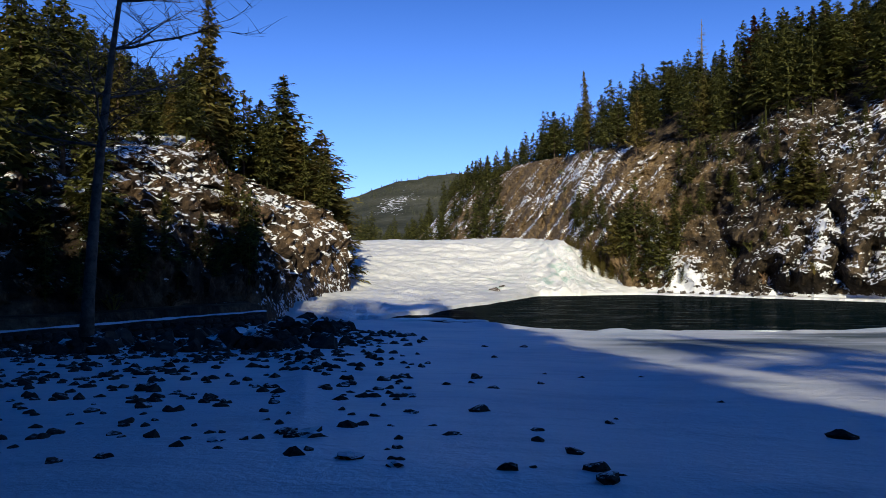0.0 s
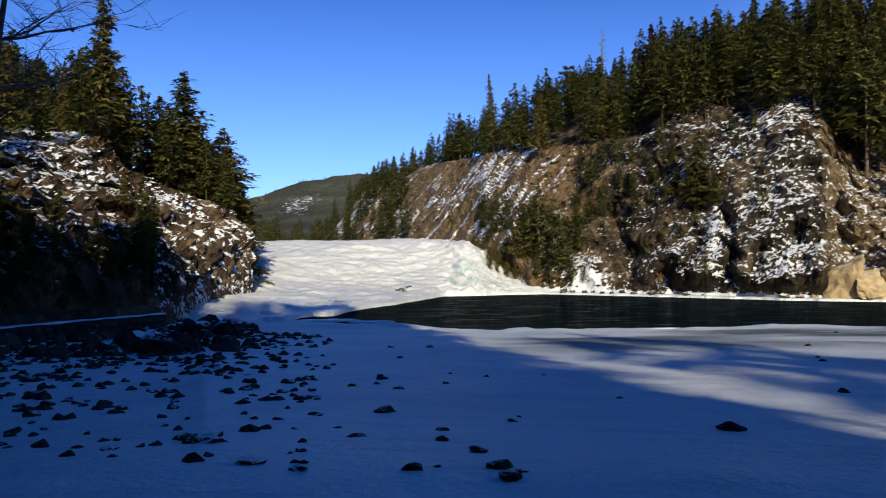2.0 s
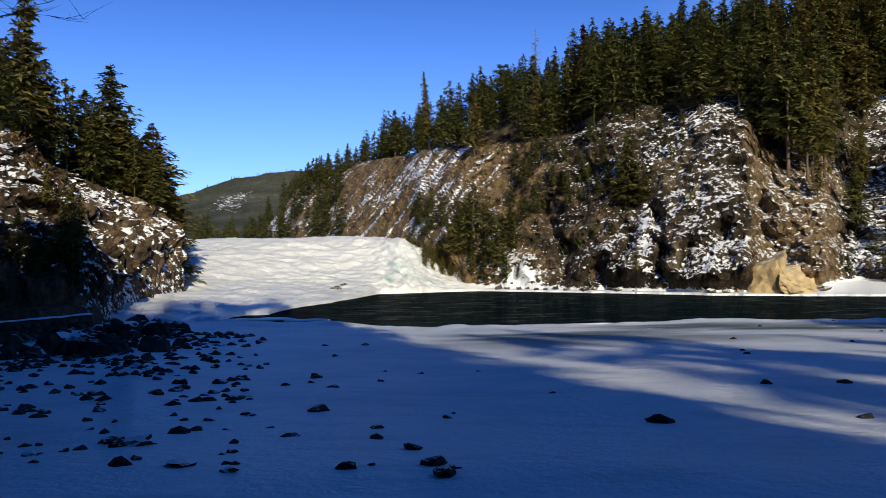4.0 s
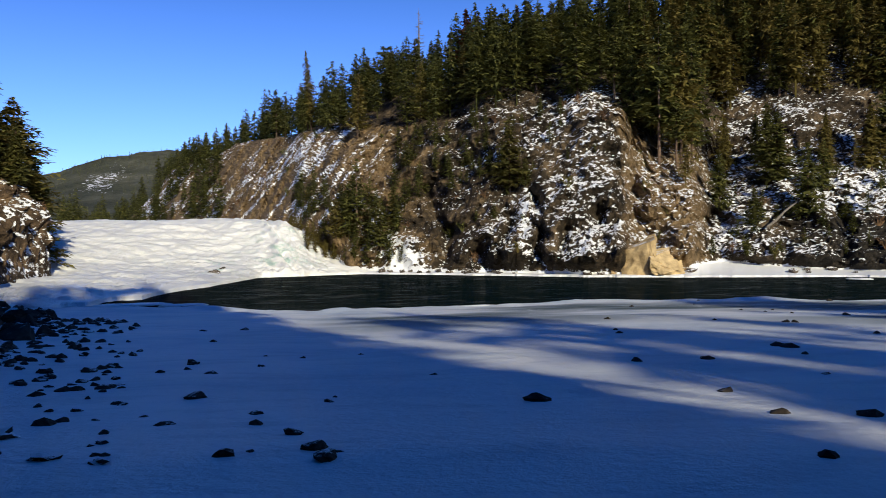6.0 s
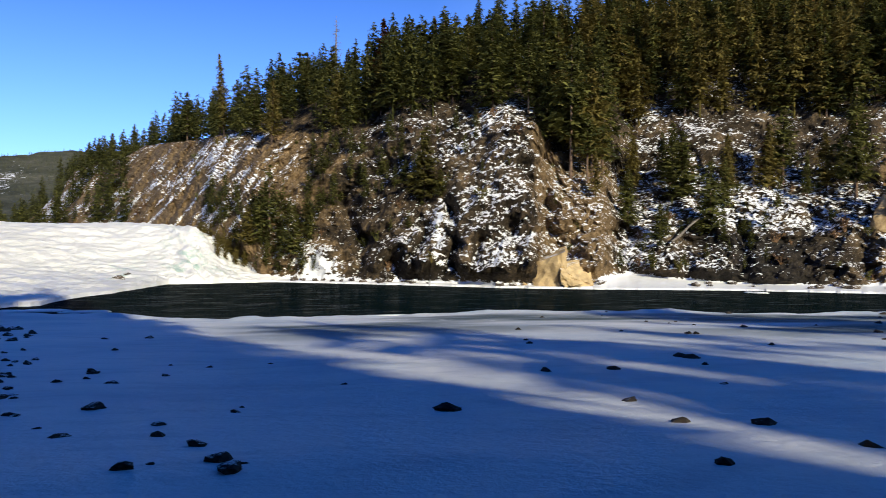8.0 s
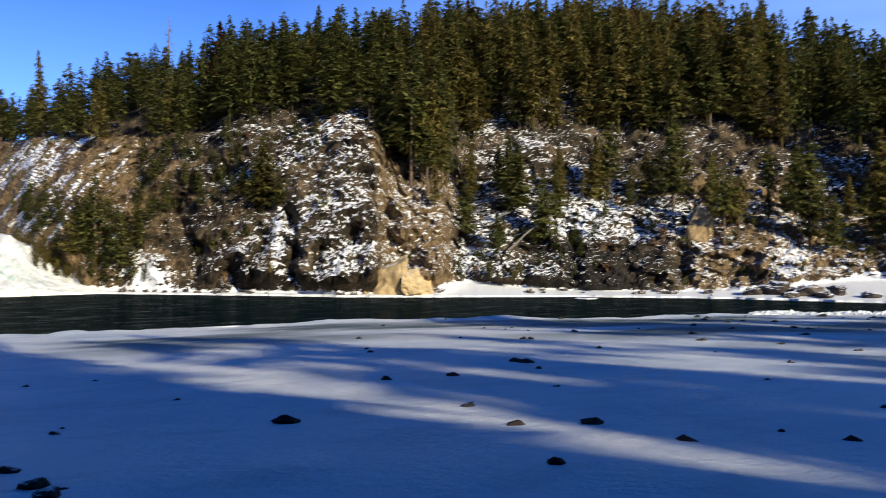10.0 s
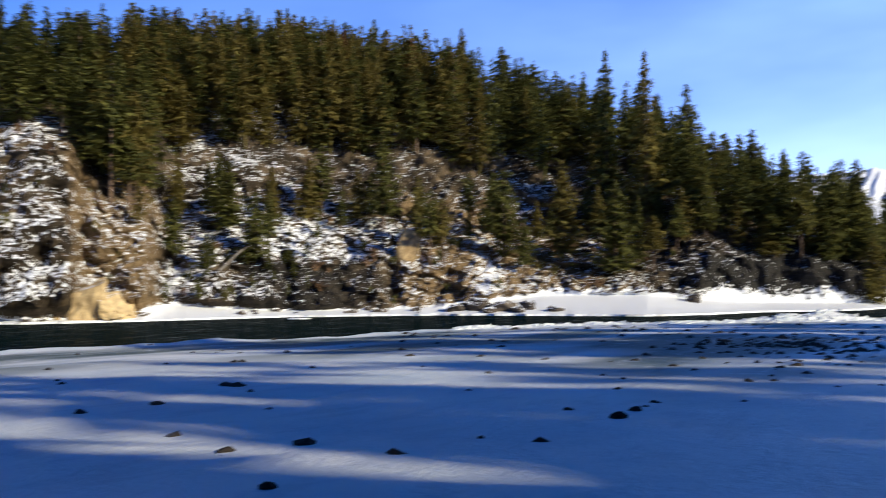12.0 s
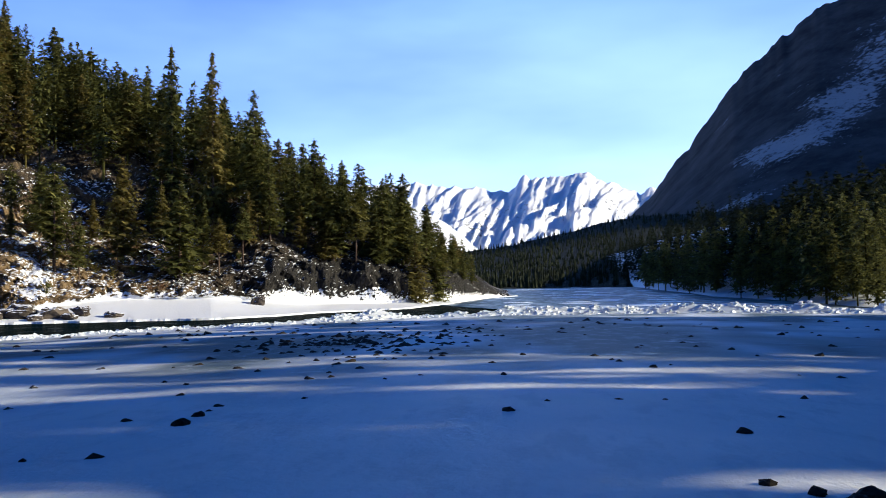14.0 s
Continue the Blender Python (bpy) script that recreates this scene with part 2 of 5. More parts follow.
def capped_stone(name, dark, light, cap=0.62, grain=5.0, depth=0.04):
    """Stone with settled snow on whatever faces the sky."""
    m, n, l, b = material(name, 0.8)
    g = n.new("ShaderNodeNewGeometry")
    sep = n.new("ShaderNodeSeparateXYZ")
    l.new(g.outputs["Normal"], sep.inputs["Vector"])
    f = noise_node(n, l, grain, 7, 0.68)
    o = n.new("ShaderNodeObjectInfo")
    stone = ramp(n, l, maths(n, l, "ADD", f, maths(n, l, "MULTIPLY", maths(n, l, "SUBTRACT", o.outputs["Random"], 0.5), 0.3)), [(0.3, dark), (0.7, light)])
    s = between(n, l, maths(n, l, "ADD", sep.outputs["Z"], maths(n, l, "MULTIPLY", maths(n, l, "SUBTRACT", f, 0.5), 0.5)), cap, cap + 0.12)
    l.new(mix(n, l, s, stone, (0.84, 0.85, 0.87)), b.inputs["Base Color"])
    bump(n, l, b, f, 0.6, depth)
    return m


SNOW = snow_material("bank_snow", dirt=1.0)
SHELF = snow_material("shelf_snow")
CLIFF = rock_snow_material("cliff_rock", [(0.012, 0.010, 0.007), (0.056, 0.043, 0.027), (0.165, 0.122, 0.070)])
OUTCROP = rock_snow_material("outcrop_rock", [(0.018, 0.015, 0.012), (0.085, 0.060, 0.037), (0.24, 0.165, 0.095)], 0.02)
NEEDLES = needle_material("spruce_needles", (0.030, 0.036, 0.013), (0.230, 0.225, 0.050), (0.27, 0.200, 0.048))
RUST = needle_material("rusty_needles", (0.07, 0.03, 0.012), (0.17, 0.075, 0.03), (0.2, 0.09, 0.03))
BARK = plain("conifer_bark", (0.06, 0.042, 0.03), (0.2, 0.14, 0.095), 3.0, 0.9, 0.6, 0.05, True)
GREY_BARK = plain("weathered_bark", (0.09, 0.08, 0.07), (0.28, 0.25, 0.21), 4.0, 0.9, 0.6, 0.04)
DRY = plain("dry_twigs", (0.10, 0.06, 0.03), (0.3, 0.19, 0.10), 2.0, 0.9, 0.3, 0.03, True)
COBBLE = capped_stone("river_cobble", (0.016, 0.014, 0.012), (0.07, 0.058, 0.045), 0.92)
SNOWY_COBBLE = capped_stone("snowy_cobble", (0.016, 0.014, 0.012), (0.07, 0.058, 0.045), 0.66)
BARE_COBBLE = capped_stone("bare_cobble", (0.014, 0.012, 0.010), (0.055, 0.046, 0.036), 0.96)
POPLAR_BARK = plain("poplar_bark", (0.045, 0.038, 0.032), (0.17, 0.145, 0.115), 4.0, 0.9, 0.6, 0.04)
WALLSTONE = plain("wall_stone", (0.02, 0.018, 0.016), (0.075, 0.066, 0.055), 3.0, 0.85, 0.6, 0.05, True)
LIMESTONE = capped_stone("yellow_limestone", (0.22, 0.155, 0.075), (0.62, 0.48, 0.25), 0.86, 4.0, 0.12)
DARKSTONE = capped_stone("dark_stone", (0.035, 0.03, 0.027), (0.14, 0.115, 0.09), 0.7)
# river water: dark and clear, with a running ripple
WATER, n, l, b = material("river_water", 0.16)
b.inputs["Base Color"].default_value = (0.003, 0.008, 0.006, 1)
b.inputs["Specular IOR Level"].default_value = 0.0
gloss = n.new("ShaderNodeBsdfGlossy")
gloss.inputs["Roughness"].default_value = 0.08
blend = n.new("ShaderNodeMixShader")
l.new(b.outputs["BSDF"], blend.inputs[1])
l.new(gloss.outputs["BSDF"], blend.inputs[2])
l.new(blend.outputs["Shader"], n["Material Output"].inputs["Surface"])
rip = noise_node(n, l, 1.0, 6, 0.6, mapped(n, l, (0.22, 0.8, 1.0), (0, 0, 20)))
chop = noise_node(n, l, 2.6, 4, 0.6)
# wind and current ruffle the surface in streaks, which mirror more of the low light
ruffle = noise_node(n, l, 1.0, 7, 0.7, mapped(n, l, (0.22, 0.5, 1.0), (0, 0, 14)))
l.new(maths(n, l, "ADD", 0.022, maths(n, l, "MULTIPLY", between(n, l, ruffle, 0.48, 0.80), 0.20)), blend.inputs["Fac"])
bump(n, l, gloss, maths(n, l, "ADD", rip, maths(n, l, "MULTIPLY", chop, 0.3)), 1.0, 1.6)

# frozen fall: white crust, green where the ice is clear
ICE, n, l, b = material("falls_ice", 0.42)
wide = noise_node(n, l, 0.22, 5, 0.6)
streak = noise_node(n, l, 1.0, 7, 0.65, mapped(n, l, (0.55, 0.25, 0.9)))
att = n.new("ShaderNodeAttribute")
att.attribute_name = "clear"
k = maths(n, l, "MULTIPLY", between(n, l, streak, 0.46, 0.68), att.outputs["Fac"])
col = mix(n, l, k, ramp(n, l, wide, [(0.3, (0.85, 0.85, 0.83)), (0.65, (0.92, 0.91, 0.88))]), (0.45, 0.60, 0.52))
l.new(col, b.inputs["Base Color"])
bump(n, l, b, streak, 0.8, 0.5)

FLOE = plain("floe_ice", (0.62, 0.67, 0.70), (0.86, 0.87, 0.88), 0.8, 0.4, 0.4, 0.1)
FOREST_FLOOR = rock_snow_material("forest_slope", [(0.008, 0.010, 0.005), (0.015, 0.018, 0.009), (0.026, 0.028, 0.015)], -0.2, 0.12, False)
HILL_SLOPE = rock_snow_material("hill_slope", [(0.05, 0.052, 0.034), (0.085, 0.088, 0.055), (0.13, 0.125, 0.085)], -0.02, 0.12, False)
HILL_WOOD = needle_material("hill_woods_needles", (0.060, 0.066, 0.040), (0.135, 0.140, 0.080), (0.150, 0.135, 0.080))
# darker needles for the valley and south bank: their shade is in the colour
SHADED_WOOD = needle_material("shaded_far_woods", (0.012, 0.017, 0.008), (0.036, 0.044, 0.016), (0.055, 0.050, 0.018))
PEAK = rock_snow_material("snow_peak", [(0.10, 0.11, 0.13), (0.22, 0.23, 0.25), (0.34, 0.34, 0.35)], 0.10, 0.03, False)
CRAG, n, l, b = material("mountain_crag", 0.9)      # bare rock with thin snow lying in patches
stone = ramp(n, l, noise_node(n, l, 0.012, 8, 0.7), [(0.35, (0.022, 0.022, 0.023)), (0.65, (0.075, 0.073, 0.070))])
patch = maths(n, l, "ADD", maths(n, l, "MULTIPLY", noise_node(n, l, 0.007, 4, 0.5), 0.45), maths(n, l, "MULTIPLY", noise_node(n, l, 0.085, 8, 0.75, mapped(n, l, (1.0, 1.0, 0.4))), 0.55))
held = n.new("ShaderNodeAttribute")
held.attribute_name = "snow"
l.new(mix(n, l, maths(n, l, "MULTIPLY", between(n, l, maths(n, l, "ADD", patch, held.outputs["Fac"]), 0.575, 0.63), 0.34), stone, (0.75, 0.78, 0.82)), b.inputs["Base Color"])

# ---------------------------------------------------------------- near bank, one sheet out to the horizon
NEAR_AZ = [-180, -150, -130, -111, -100, -84, -74, -65, -55, -48, -37, -28, -19, -10, -2, 5.5, 9, 11.5, 14, 40, 60, 180]
NEAR_D = [400, 180, 112, 104, 103, 98, 88, 81, 74, 67, 62, 60, 54.5, 52, 59, 62, 66, 90, 400, 400, 400, 400]


def near_edge(az):
    return np.interp(az, NEAR_AZ, NEAR_D)


def bank_z(x, y):
    """Height of the near bank: a beach that falls from the walker's feet to the ice edge."""
    x, y = np.asarray(x, float), np.asarray(y, float)
    r = np.hypot(x, y)
    az = np.degrees(np.arctan2(-x, y))
    edge = near_edge(az) + 1.6 * fbm(x / 7, y / 7, 3.0, 3, 5)
    f = np.clip((r - 7) / np.maximum(np.minimum(edge, np.interp(az, [4, 11], [100, 60])) - 7, 1), 0, 1)
    z = 2.8 - 2.45 * f ** 0.85
    z = z + 0.10 * fbm(x / 5, y / 5, 0, 4, 11) * np.clip(r / 6, 0.2, 1) + 0.12 * np.clip((f - 0.8) * 5, 0, 1) * fbm(x / 1.8, y / 1.8, 0, 3, 21)
    lip = np.clip(1 - np.abs(r - edge + 1.6) / 1.6, 0, 1)
    z = z + np.interp(az, [-180, -82, -72, 180], [1.3, 1.3, 0.32, 0.32]) * lip * np.clip(np.interp(az, [-84, -74], [0.7, 0.45]) + fbm(x / 4, y / 4, 0, 3, 25), 0, 1) * np.clip((6 - az) / 6, 0, 1)
    behind = np.clip((-y - 8 - 0.6 * np.maximum(x, 0)) / 60, 0, 1)
    z = z + 5.0 * behind ** 1.3
    left = np.clip((az - 12) / 10, 0, 1) * np.clip((150 - az) / 20, 0, 1)
    z = np.maximum(z, left * (0.9 + 0.012 * np.maximum(r - 40, 0)) - (1 - left) * 9)
    drop = np.clip((r - edge) / 1.4, 0, 1)
    z = z * (1 - drop) - 1.2 * drop
    return np.where(r > 330, np.where(np.abs(az) > 150, 6.0, -1.2), z)


azs = np.concatenate([np.arange(-180, -118, 3.0), np.arange(-118, 32, 0.45), np.arange(32, 180, 3.0)])
rads = np.concatenate([[0.001, 0.8, 1.6, 2.4, 3.2], np.arange(4, 24, 0.35), np.arange(24, 50, 0.55), np.arange(50, 112, 0.62), [114, 120, 130, 150, 180, 220, 280, 340, 450, 700, 1200, 2200, 4600]])
A, D = np.meshgrid(azs, rads)
X, Y = polar(A, D)
Z = bank_z(X, Y)
ground = grid_mesh("ground", np.stack([X, Y, Z], -1), SNOW, wrap=True, flip=True)
ice_patch = np.clip(fbm(X / 14, Y / 5, 0, 3, 31) * 1.8 + 0.75, 0, 1) * np.clip((D - near_edge(A) * np.interp(A, [-70, -45], [0.15, 0.45])) / 12, 0, 1) * np.clip((near_edge(A) - 3 - D) / 4, 0, 1) * np.clip((-8 - A) / 6, 0, 1)
attribute(ground, "ice", ice_patch)
tagged(ground, "blue-white snow bank with trampled ice patches beside the river", "ground", kind="structure")

water = grid_mesh("water", np.array([[[-600, -300, 0], [4600, -300, 0]], [[-600, 190, 0], [4600, 190, 0]]], float), WATER, smooth=False)
tagged(water, "dark clear river water running between ice edges", "water", kind="structure")

# slush that has frozen on the slow lower river
SLUSH, n, l, b = material("river_slush", 0.45)
flow = noise_node(n, l, 0.16, 7, 0.65, mapped(n, l, (0.5, 2.2, 1.0), (0, 0, 8)))
l.new(ramp(n, l, flow, [(0.42, (0.03, 0.05, 0.06)), (0.54, (0.14, 0.19, 0.23)), (0.72, (0.58, 0.64, 0.70))]), b.inputs["Base Color"])
b.inputs["Specular IOR Level"].default_value = 0.22
bump(n, l, b, flow, 0.9, 0.5)
A, T = np.meshgrid(np.arange(-112, -80, 0.3), np.linspace(0, 1, 80))
start = near_edge(A) + 11 + 3.0 * fbm(A / 2.2, A * 0, 0, 3, 95) + np.interp(A, [-90, -86, -80], [8, 30, 80])
X, Y = polar(A, start + T ** 2.2 * 1500)
slush = grid_mesh("river_ice", np.stack([X, Y, np.full_like(X, 0.05) - 0.2 * (T == 0)], -1), SLUSH, flip=True)
tagged(slush, "blue-grey slush ice covering the slow lower river", "river ice", kind="structure")

# ---------------------------------------------------------------- far bank: cliffs and wooded hill
HILL_AZ = [-89.6, -88.4, -86.8, -85, -82, -79, -76, -73, -69, -62, -55, -45, -40, -37.4, -35.6, -33, -31, -29, -21, -16, -12.5, -9.5, -5, -1, 1.2, 3]
HILL_D = [228, 216, 190, 160, 137, 130, 126, 116, 111, 113, 117, 117, 114, 113, 112, 112, 112, 112, 120, 126, 130, 152, 200, 255, 300, 350]   # foot at the water
SHELF_D = [3, 4, 5, 9, 16, 18, 18, 20, 20, 16, 5, 5, 7, 9, 3, 3, 2, 2, 2, 2, 2, 2, 3, 3, 3, 3]                # width of the ice shelf
FOOT_Z = [-0.8, 0.3, 0.5, 0.6, 0.7, 0.8, 1, 1.5, 2.5, 2.5, 0.8, 0.7, 1.4, 1.8, 1.27, 0.5, 0.4, 0.4, 0.4, 0.4, 0.6, 7, 8, 8.5, 8.7, 8.7]
CREST_D = [6, 7, 6, 5, 5, 4, 4, 5, 30, 32, 34, 36, 34.75, 34.1, 28.33, 20, 25, 27, 27, 28, 34, 36, 42, 44, 40, 30]    # from the shelf to the crest
CREST_Z = [-0.8, 0.5, 4.0, 5.5, 7, 7.5, 7.5, 7.5, 13, 14, 15, 19, 19, 19, 17.77, 16, 26, 28, 26.5, 25.5, 25, 29, 33, 31, 18, 8.5]
RIDGE_D = [12, 14, 22, 30, 38, 46, 52, 55, 60, 74, 85, 92, 89.5, 88.2, 88.12, 88, 86, 86, 84, 88, 92, 92, 96, 96, 90, 80]
RIDGE_Z = [-0.8, 0.8, 5.5, 9, 14, 18, 21.5, 25, 34, 42, 49, 57, 56, 55, 54, 51, 50, 49, 47, 44, 39, 36, 33, 30, 18, 8]
BROWN = [-0.3, -0.3, -0.3, -0.3, -0.3, -0.2, -0.1, 0.3, 0.4, 0.6, 1, 0.1, 0.12, 0.2, 0.65, 0.75, 0.5, 0.2, 0.2, 0.5, 0.75, 0.9, 0.95, 0.8, 0.7, 0.6]
WHITE = [0.42, 0.42, 0.38, 0.38, 0.38, 0.38, 0.40, 0.42, 0.45, 0.46, 0.48, 0.53, 0.54, 0.58, 0.5, 0.51, 0.51, 0.57, 0.46, 0.33, 0.29, 0.27, 0.22, 0.26, 0.3, 0.4]


CLEFTS = [(-18.7, 0.45, 6, 17), (-21.4, 0.6, 4.5, 6), (-23.2, 0.3, 4, 9), (-25.6, 0.35, 4, 14), (-27.3, 0.3, 3.5, 8), (-29.8, 0.5, 4, 12), (-31.5, 0.4, 2.5, 27), (-36.6, 0.6, 5, 24),
          (-41.0, 0.5, 4, 15), (-44.6, 0.4, 4, 12), (-48.4, 0.5, 4, 16), (-13.6, 0.4, 3, 16), (-6.6, 0.2, 2.5, 30), (-52.0, 0.5, 4, 12)]
BUTTRESS_AZ = [-60, -50, -46, -41, -38.5, -36.8, -35.6, -33, -31.6, -30.6, -28, -24, -21, -19, -17, -14, -10, 3]
BUTTRESS = [0, 1.5, 2.5, 1.0, -1.5, -3.0, 1.0, 1.5, -0.5, 2.5, 3.2, 3.0, 1.0, -2.0, -1.0, 0, 0, 0]


def hill_at(az, name):
    return np.interp(az, HILL_AZ, name)


def hill_z(az, d):
    """Height of the far bank at az degrees, d metres inland from the water."""
    s, c, r = hill_at(az, SHELF_D), hill_at(az, CREST_D), hill_at(az, RIDGE_D)
    fz, cz, rz = hill_at(az, FOOT_Z), hill_at(az, CREST_Z), hill_at(az, RIDGE_Z)
    z = np.where(d < s, 0.25 + (fz - 0.25) * (np.clip(d / s, 0, 1)) ** 1.3, 0)
    q = np.clip((d - s) / c, 0, 1)
    z = np.where(d >= s, fz + (cz - fz) * (1.15 * q - 0.15 * q ** 3), z)
    w = np.clip((d - s - c) / np.maximum(r - c, 1), 0, 1.35)
    z = np.where(d >= s + c, cz + (rz - cz) * np.sin(np.clip(w, 0, 1.35) * math.pi / 2), z)
    return z


def hill_point(az, d):
    """A place on the hill as built, with its relief."""
    az, d = np.asarray(az, float), np.asarray(d, float)
    x, y = polar(az, hill_at(az, HILL_D) + d + (1.3 * fbm(az * 1.1, 0, 0, 4, 97) - 0.4) * np.clip(1 - d / 8, 0, 1))
    z = hill_z(az, d)
    s, c = hill_at(az, SHELF_D), hill_at(az, CREST_D)
    face = np.clip((d - s) / 2.0, 0, 1) * np.clip(1.25 - (d - s - c) / 25, 0.15, 1)
    dd = 4.2 * fbm(x / 13, y / 13, z / 22, 4, 41) + 2.6 * fbm(x / 5, y / 5, z / 7, 3, 51, True)
    ribs = fbm(z / 1.7 + 2.3 * az, az * 0.4, z / 14, 3, 91, True)
    steep = np.clip(1.2 - (d - s - c) / 9, 0.1, 1)        # the face is broken, the ground above it smoother
    dd = dd + 1.5 * fbm(x / 6.5, y / 6.5, z / 14, 3, 47, True) + 1.2 * steep * fbm(x / 2.1, y / 2.1, z / 1.7, 2, 49, True)
    dd = dd + 1.4 * ribs * hill_at(az, BROWN)
    # buttresses stand forward, clefts run back into the face
    for at, wide, deep, top in CLEFTS:
        dd = dd - deep * (0.6 + 0.5 * vnoise(z / 2.6, at * 5.3)) * np.exp(-((az - at - 0.06 * math.sin(at * 9) * (z - 6) - 0.5 * vnoise(z / 3.2, at * 3.1) - 0.2 * vnoise(z / 0.9, at * 4.7)) / wide) ** 2) * np.clip((top - z) / 3, 0, 1)
    dd = dd + np.interp(az + 0.9 * vnoise(z / 5.5, az * 0.3, 0, 61) + 0.4 * vnoise(z / 1.8, az * 0.5, 0, 63), BUTTRESS_AZ, BUTTRESS)
    dd = dd - 3.5 * np.exp(-((az + 32.8) / 1.5) ** 4) * np.clip((8.5 - z) / 3, 0, 1)
    a = np.radians(az)
    x = x - (-np.sin(a)) * dd * face
    y = y - np.cos(a) * dd * face
    z = z + face * (0.9 * fbm(x / 9, y / 9, 0, 4, 71) + 0.55 * (0.4 + 0.6 * steep) * fbm(x / 2.2, y / 2.2, z / 2, 3, 75, True) + 0.28 * steep * fbm(x / 0.7, y / 0.7, z / 0.7, 2, 77))
    return x, y, z


haz = np.concatenate([np.arange(-89.6, -9, 0.16), np.arange(-9, 3.05, 0.11)])
hd = np.concatenate([np.linspace(-3, 0, 4), np.linspace(0.5, 60, 142), np.linspace(61.2, 140, 46)])
A, D = np.meshgrid(haz, hd)
X, Y, Z = hill_point(A, np.maximum(D, 0))
X0, Y0 = polar(A, hill_at(A, HILL_D) + D)
low = D < 0
X, Y, Z = np.where(low, X0, X), np.where(low, Y0, Y), np.where(low, D * 0.4, Z)
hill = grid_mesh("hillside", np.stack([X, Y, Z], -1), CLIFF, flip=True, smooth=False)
shelf_snow = np.clip(1 - (D - hill_at(A, SHELF_D) + 1) / np.interp(A, [-60, -50], [3, 1.7]), 0, 1)
attribute(hill, "snow", hill_at(A, WHITE) + 1.2 * shelf_snow - 0.30 * np.clip((D - hill_at(A, SHELF_D) - hill_at(A, CREST_D)) / 14, 0, 1) * np.interp(A, [-62, -56, -36, -33], [0.1, 0.35, 0.35, 1])
          + 0.75 * np.clip((A + 18) / 6, 0, 1) * np.clip(fbm(Z / 1.7 + 2.3 * A, A * 0.4, Z / 14, 3, 91, True) - 0.12, -0.15, 1) * (1 - shelf_snow)
          + 0.55 * np.clip(1.2 - np.abs(A + 16.2) / 1.7, 0, 1) * np.clip((6.5 - Z) / 3, 0, 1) + 0.25 * np.clip(1 - np.abs(A + 24.6) / 0.7, 0, 1) * np.clip((14 - Z) / 4, 0, 1)
          + np.clip(1.3 - np.abs(A + 46.5) / 5.5, 0, 1) * np.interp(Z, [0, 2, 7, 9, 14, 18], [0, -0.16, -0.16, 0.10, 0.10, 0]) * (1 - shelf_snow)
          + 0.22 * np.clip(1.2 - np.abs(A + 58.3) / 1.4, 0, 1) * np.clip((14 - Z) / 4, 0, 1))
past = np.clip((D - hill_at(A, SHELF_D) - hill_at(A, CREST_D)) / 8, 0, 1)
attribute(hill, "soil", hill_at(A, BROWN) * (1 - shelf_snow) * (1 - 0.75 * past) * np.where((A > -53) & (A < -40), np.clip(-51.6 - A, 0.15, 1), 1) + 0.25 * fbm(X / 12, Y / 12, Z / 12, 3, 81))
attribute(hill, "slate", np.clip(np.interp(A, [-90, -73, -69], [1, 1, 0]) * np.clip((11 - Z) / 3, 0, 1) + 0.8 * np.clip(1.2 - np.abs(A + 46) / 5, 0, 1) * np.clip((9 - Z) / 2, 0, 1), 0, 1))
tagged(hill, "rocky far bank with brown scree and patchy snow", "hillside", kind="structure")

# ---------------------------------------------------------------- west bank: rocky outcrop, drawn along its foot
WEST_S = list(range(12))
WEST_X = [-60, -31, -21, -17.2, -12.6, -12.6, -14.2, -13.6, -11.8, -12.5, -20, -44]
WEST_Y = [-30, 18, 36.4, 42.7, 54.6, 63, 81, 96, 107, 114, 128, 150]
WEST_IN = [80, 65, 40, 28, 22, 38, 62, 64, 60, 66, 56, 45]       # bearing inland
WEST_FOOT = [2.6, 2.2, 2.0, 2.0, 2.0, 1.0, 0.7, 0.9, 1.0, 1.0, 1.0, 3]
WEST_C = [20, 20, 22, 24, 24, 18, 12, 9, 7, 7, 9, 12]
WEST_CZ = [6, 9, 12, 14, 15, 14.5, 14, 13.5, 11.5, 10.5, 11, 13]
WEST_RZ = [9, 14, 20, 23, 23, 22, 21, 21, 20, 18, 16, 15]


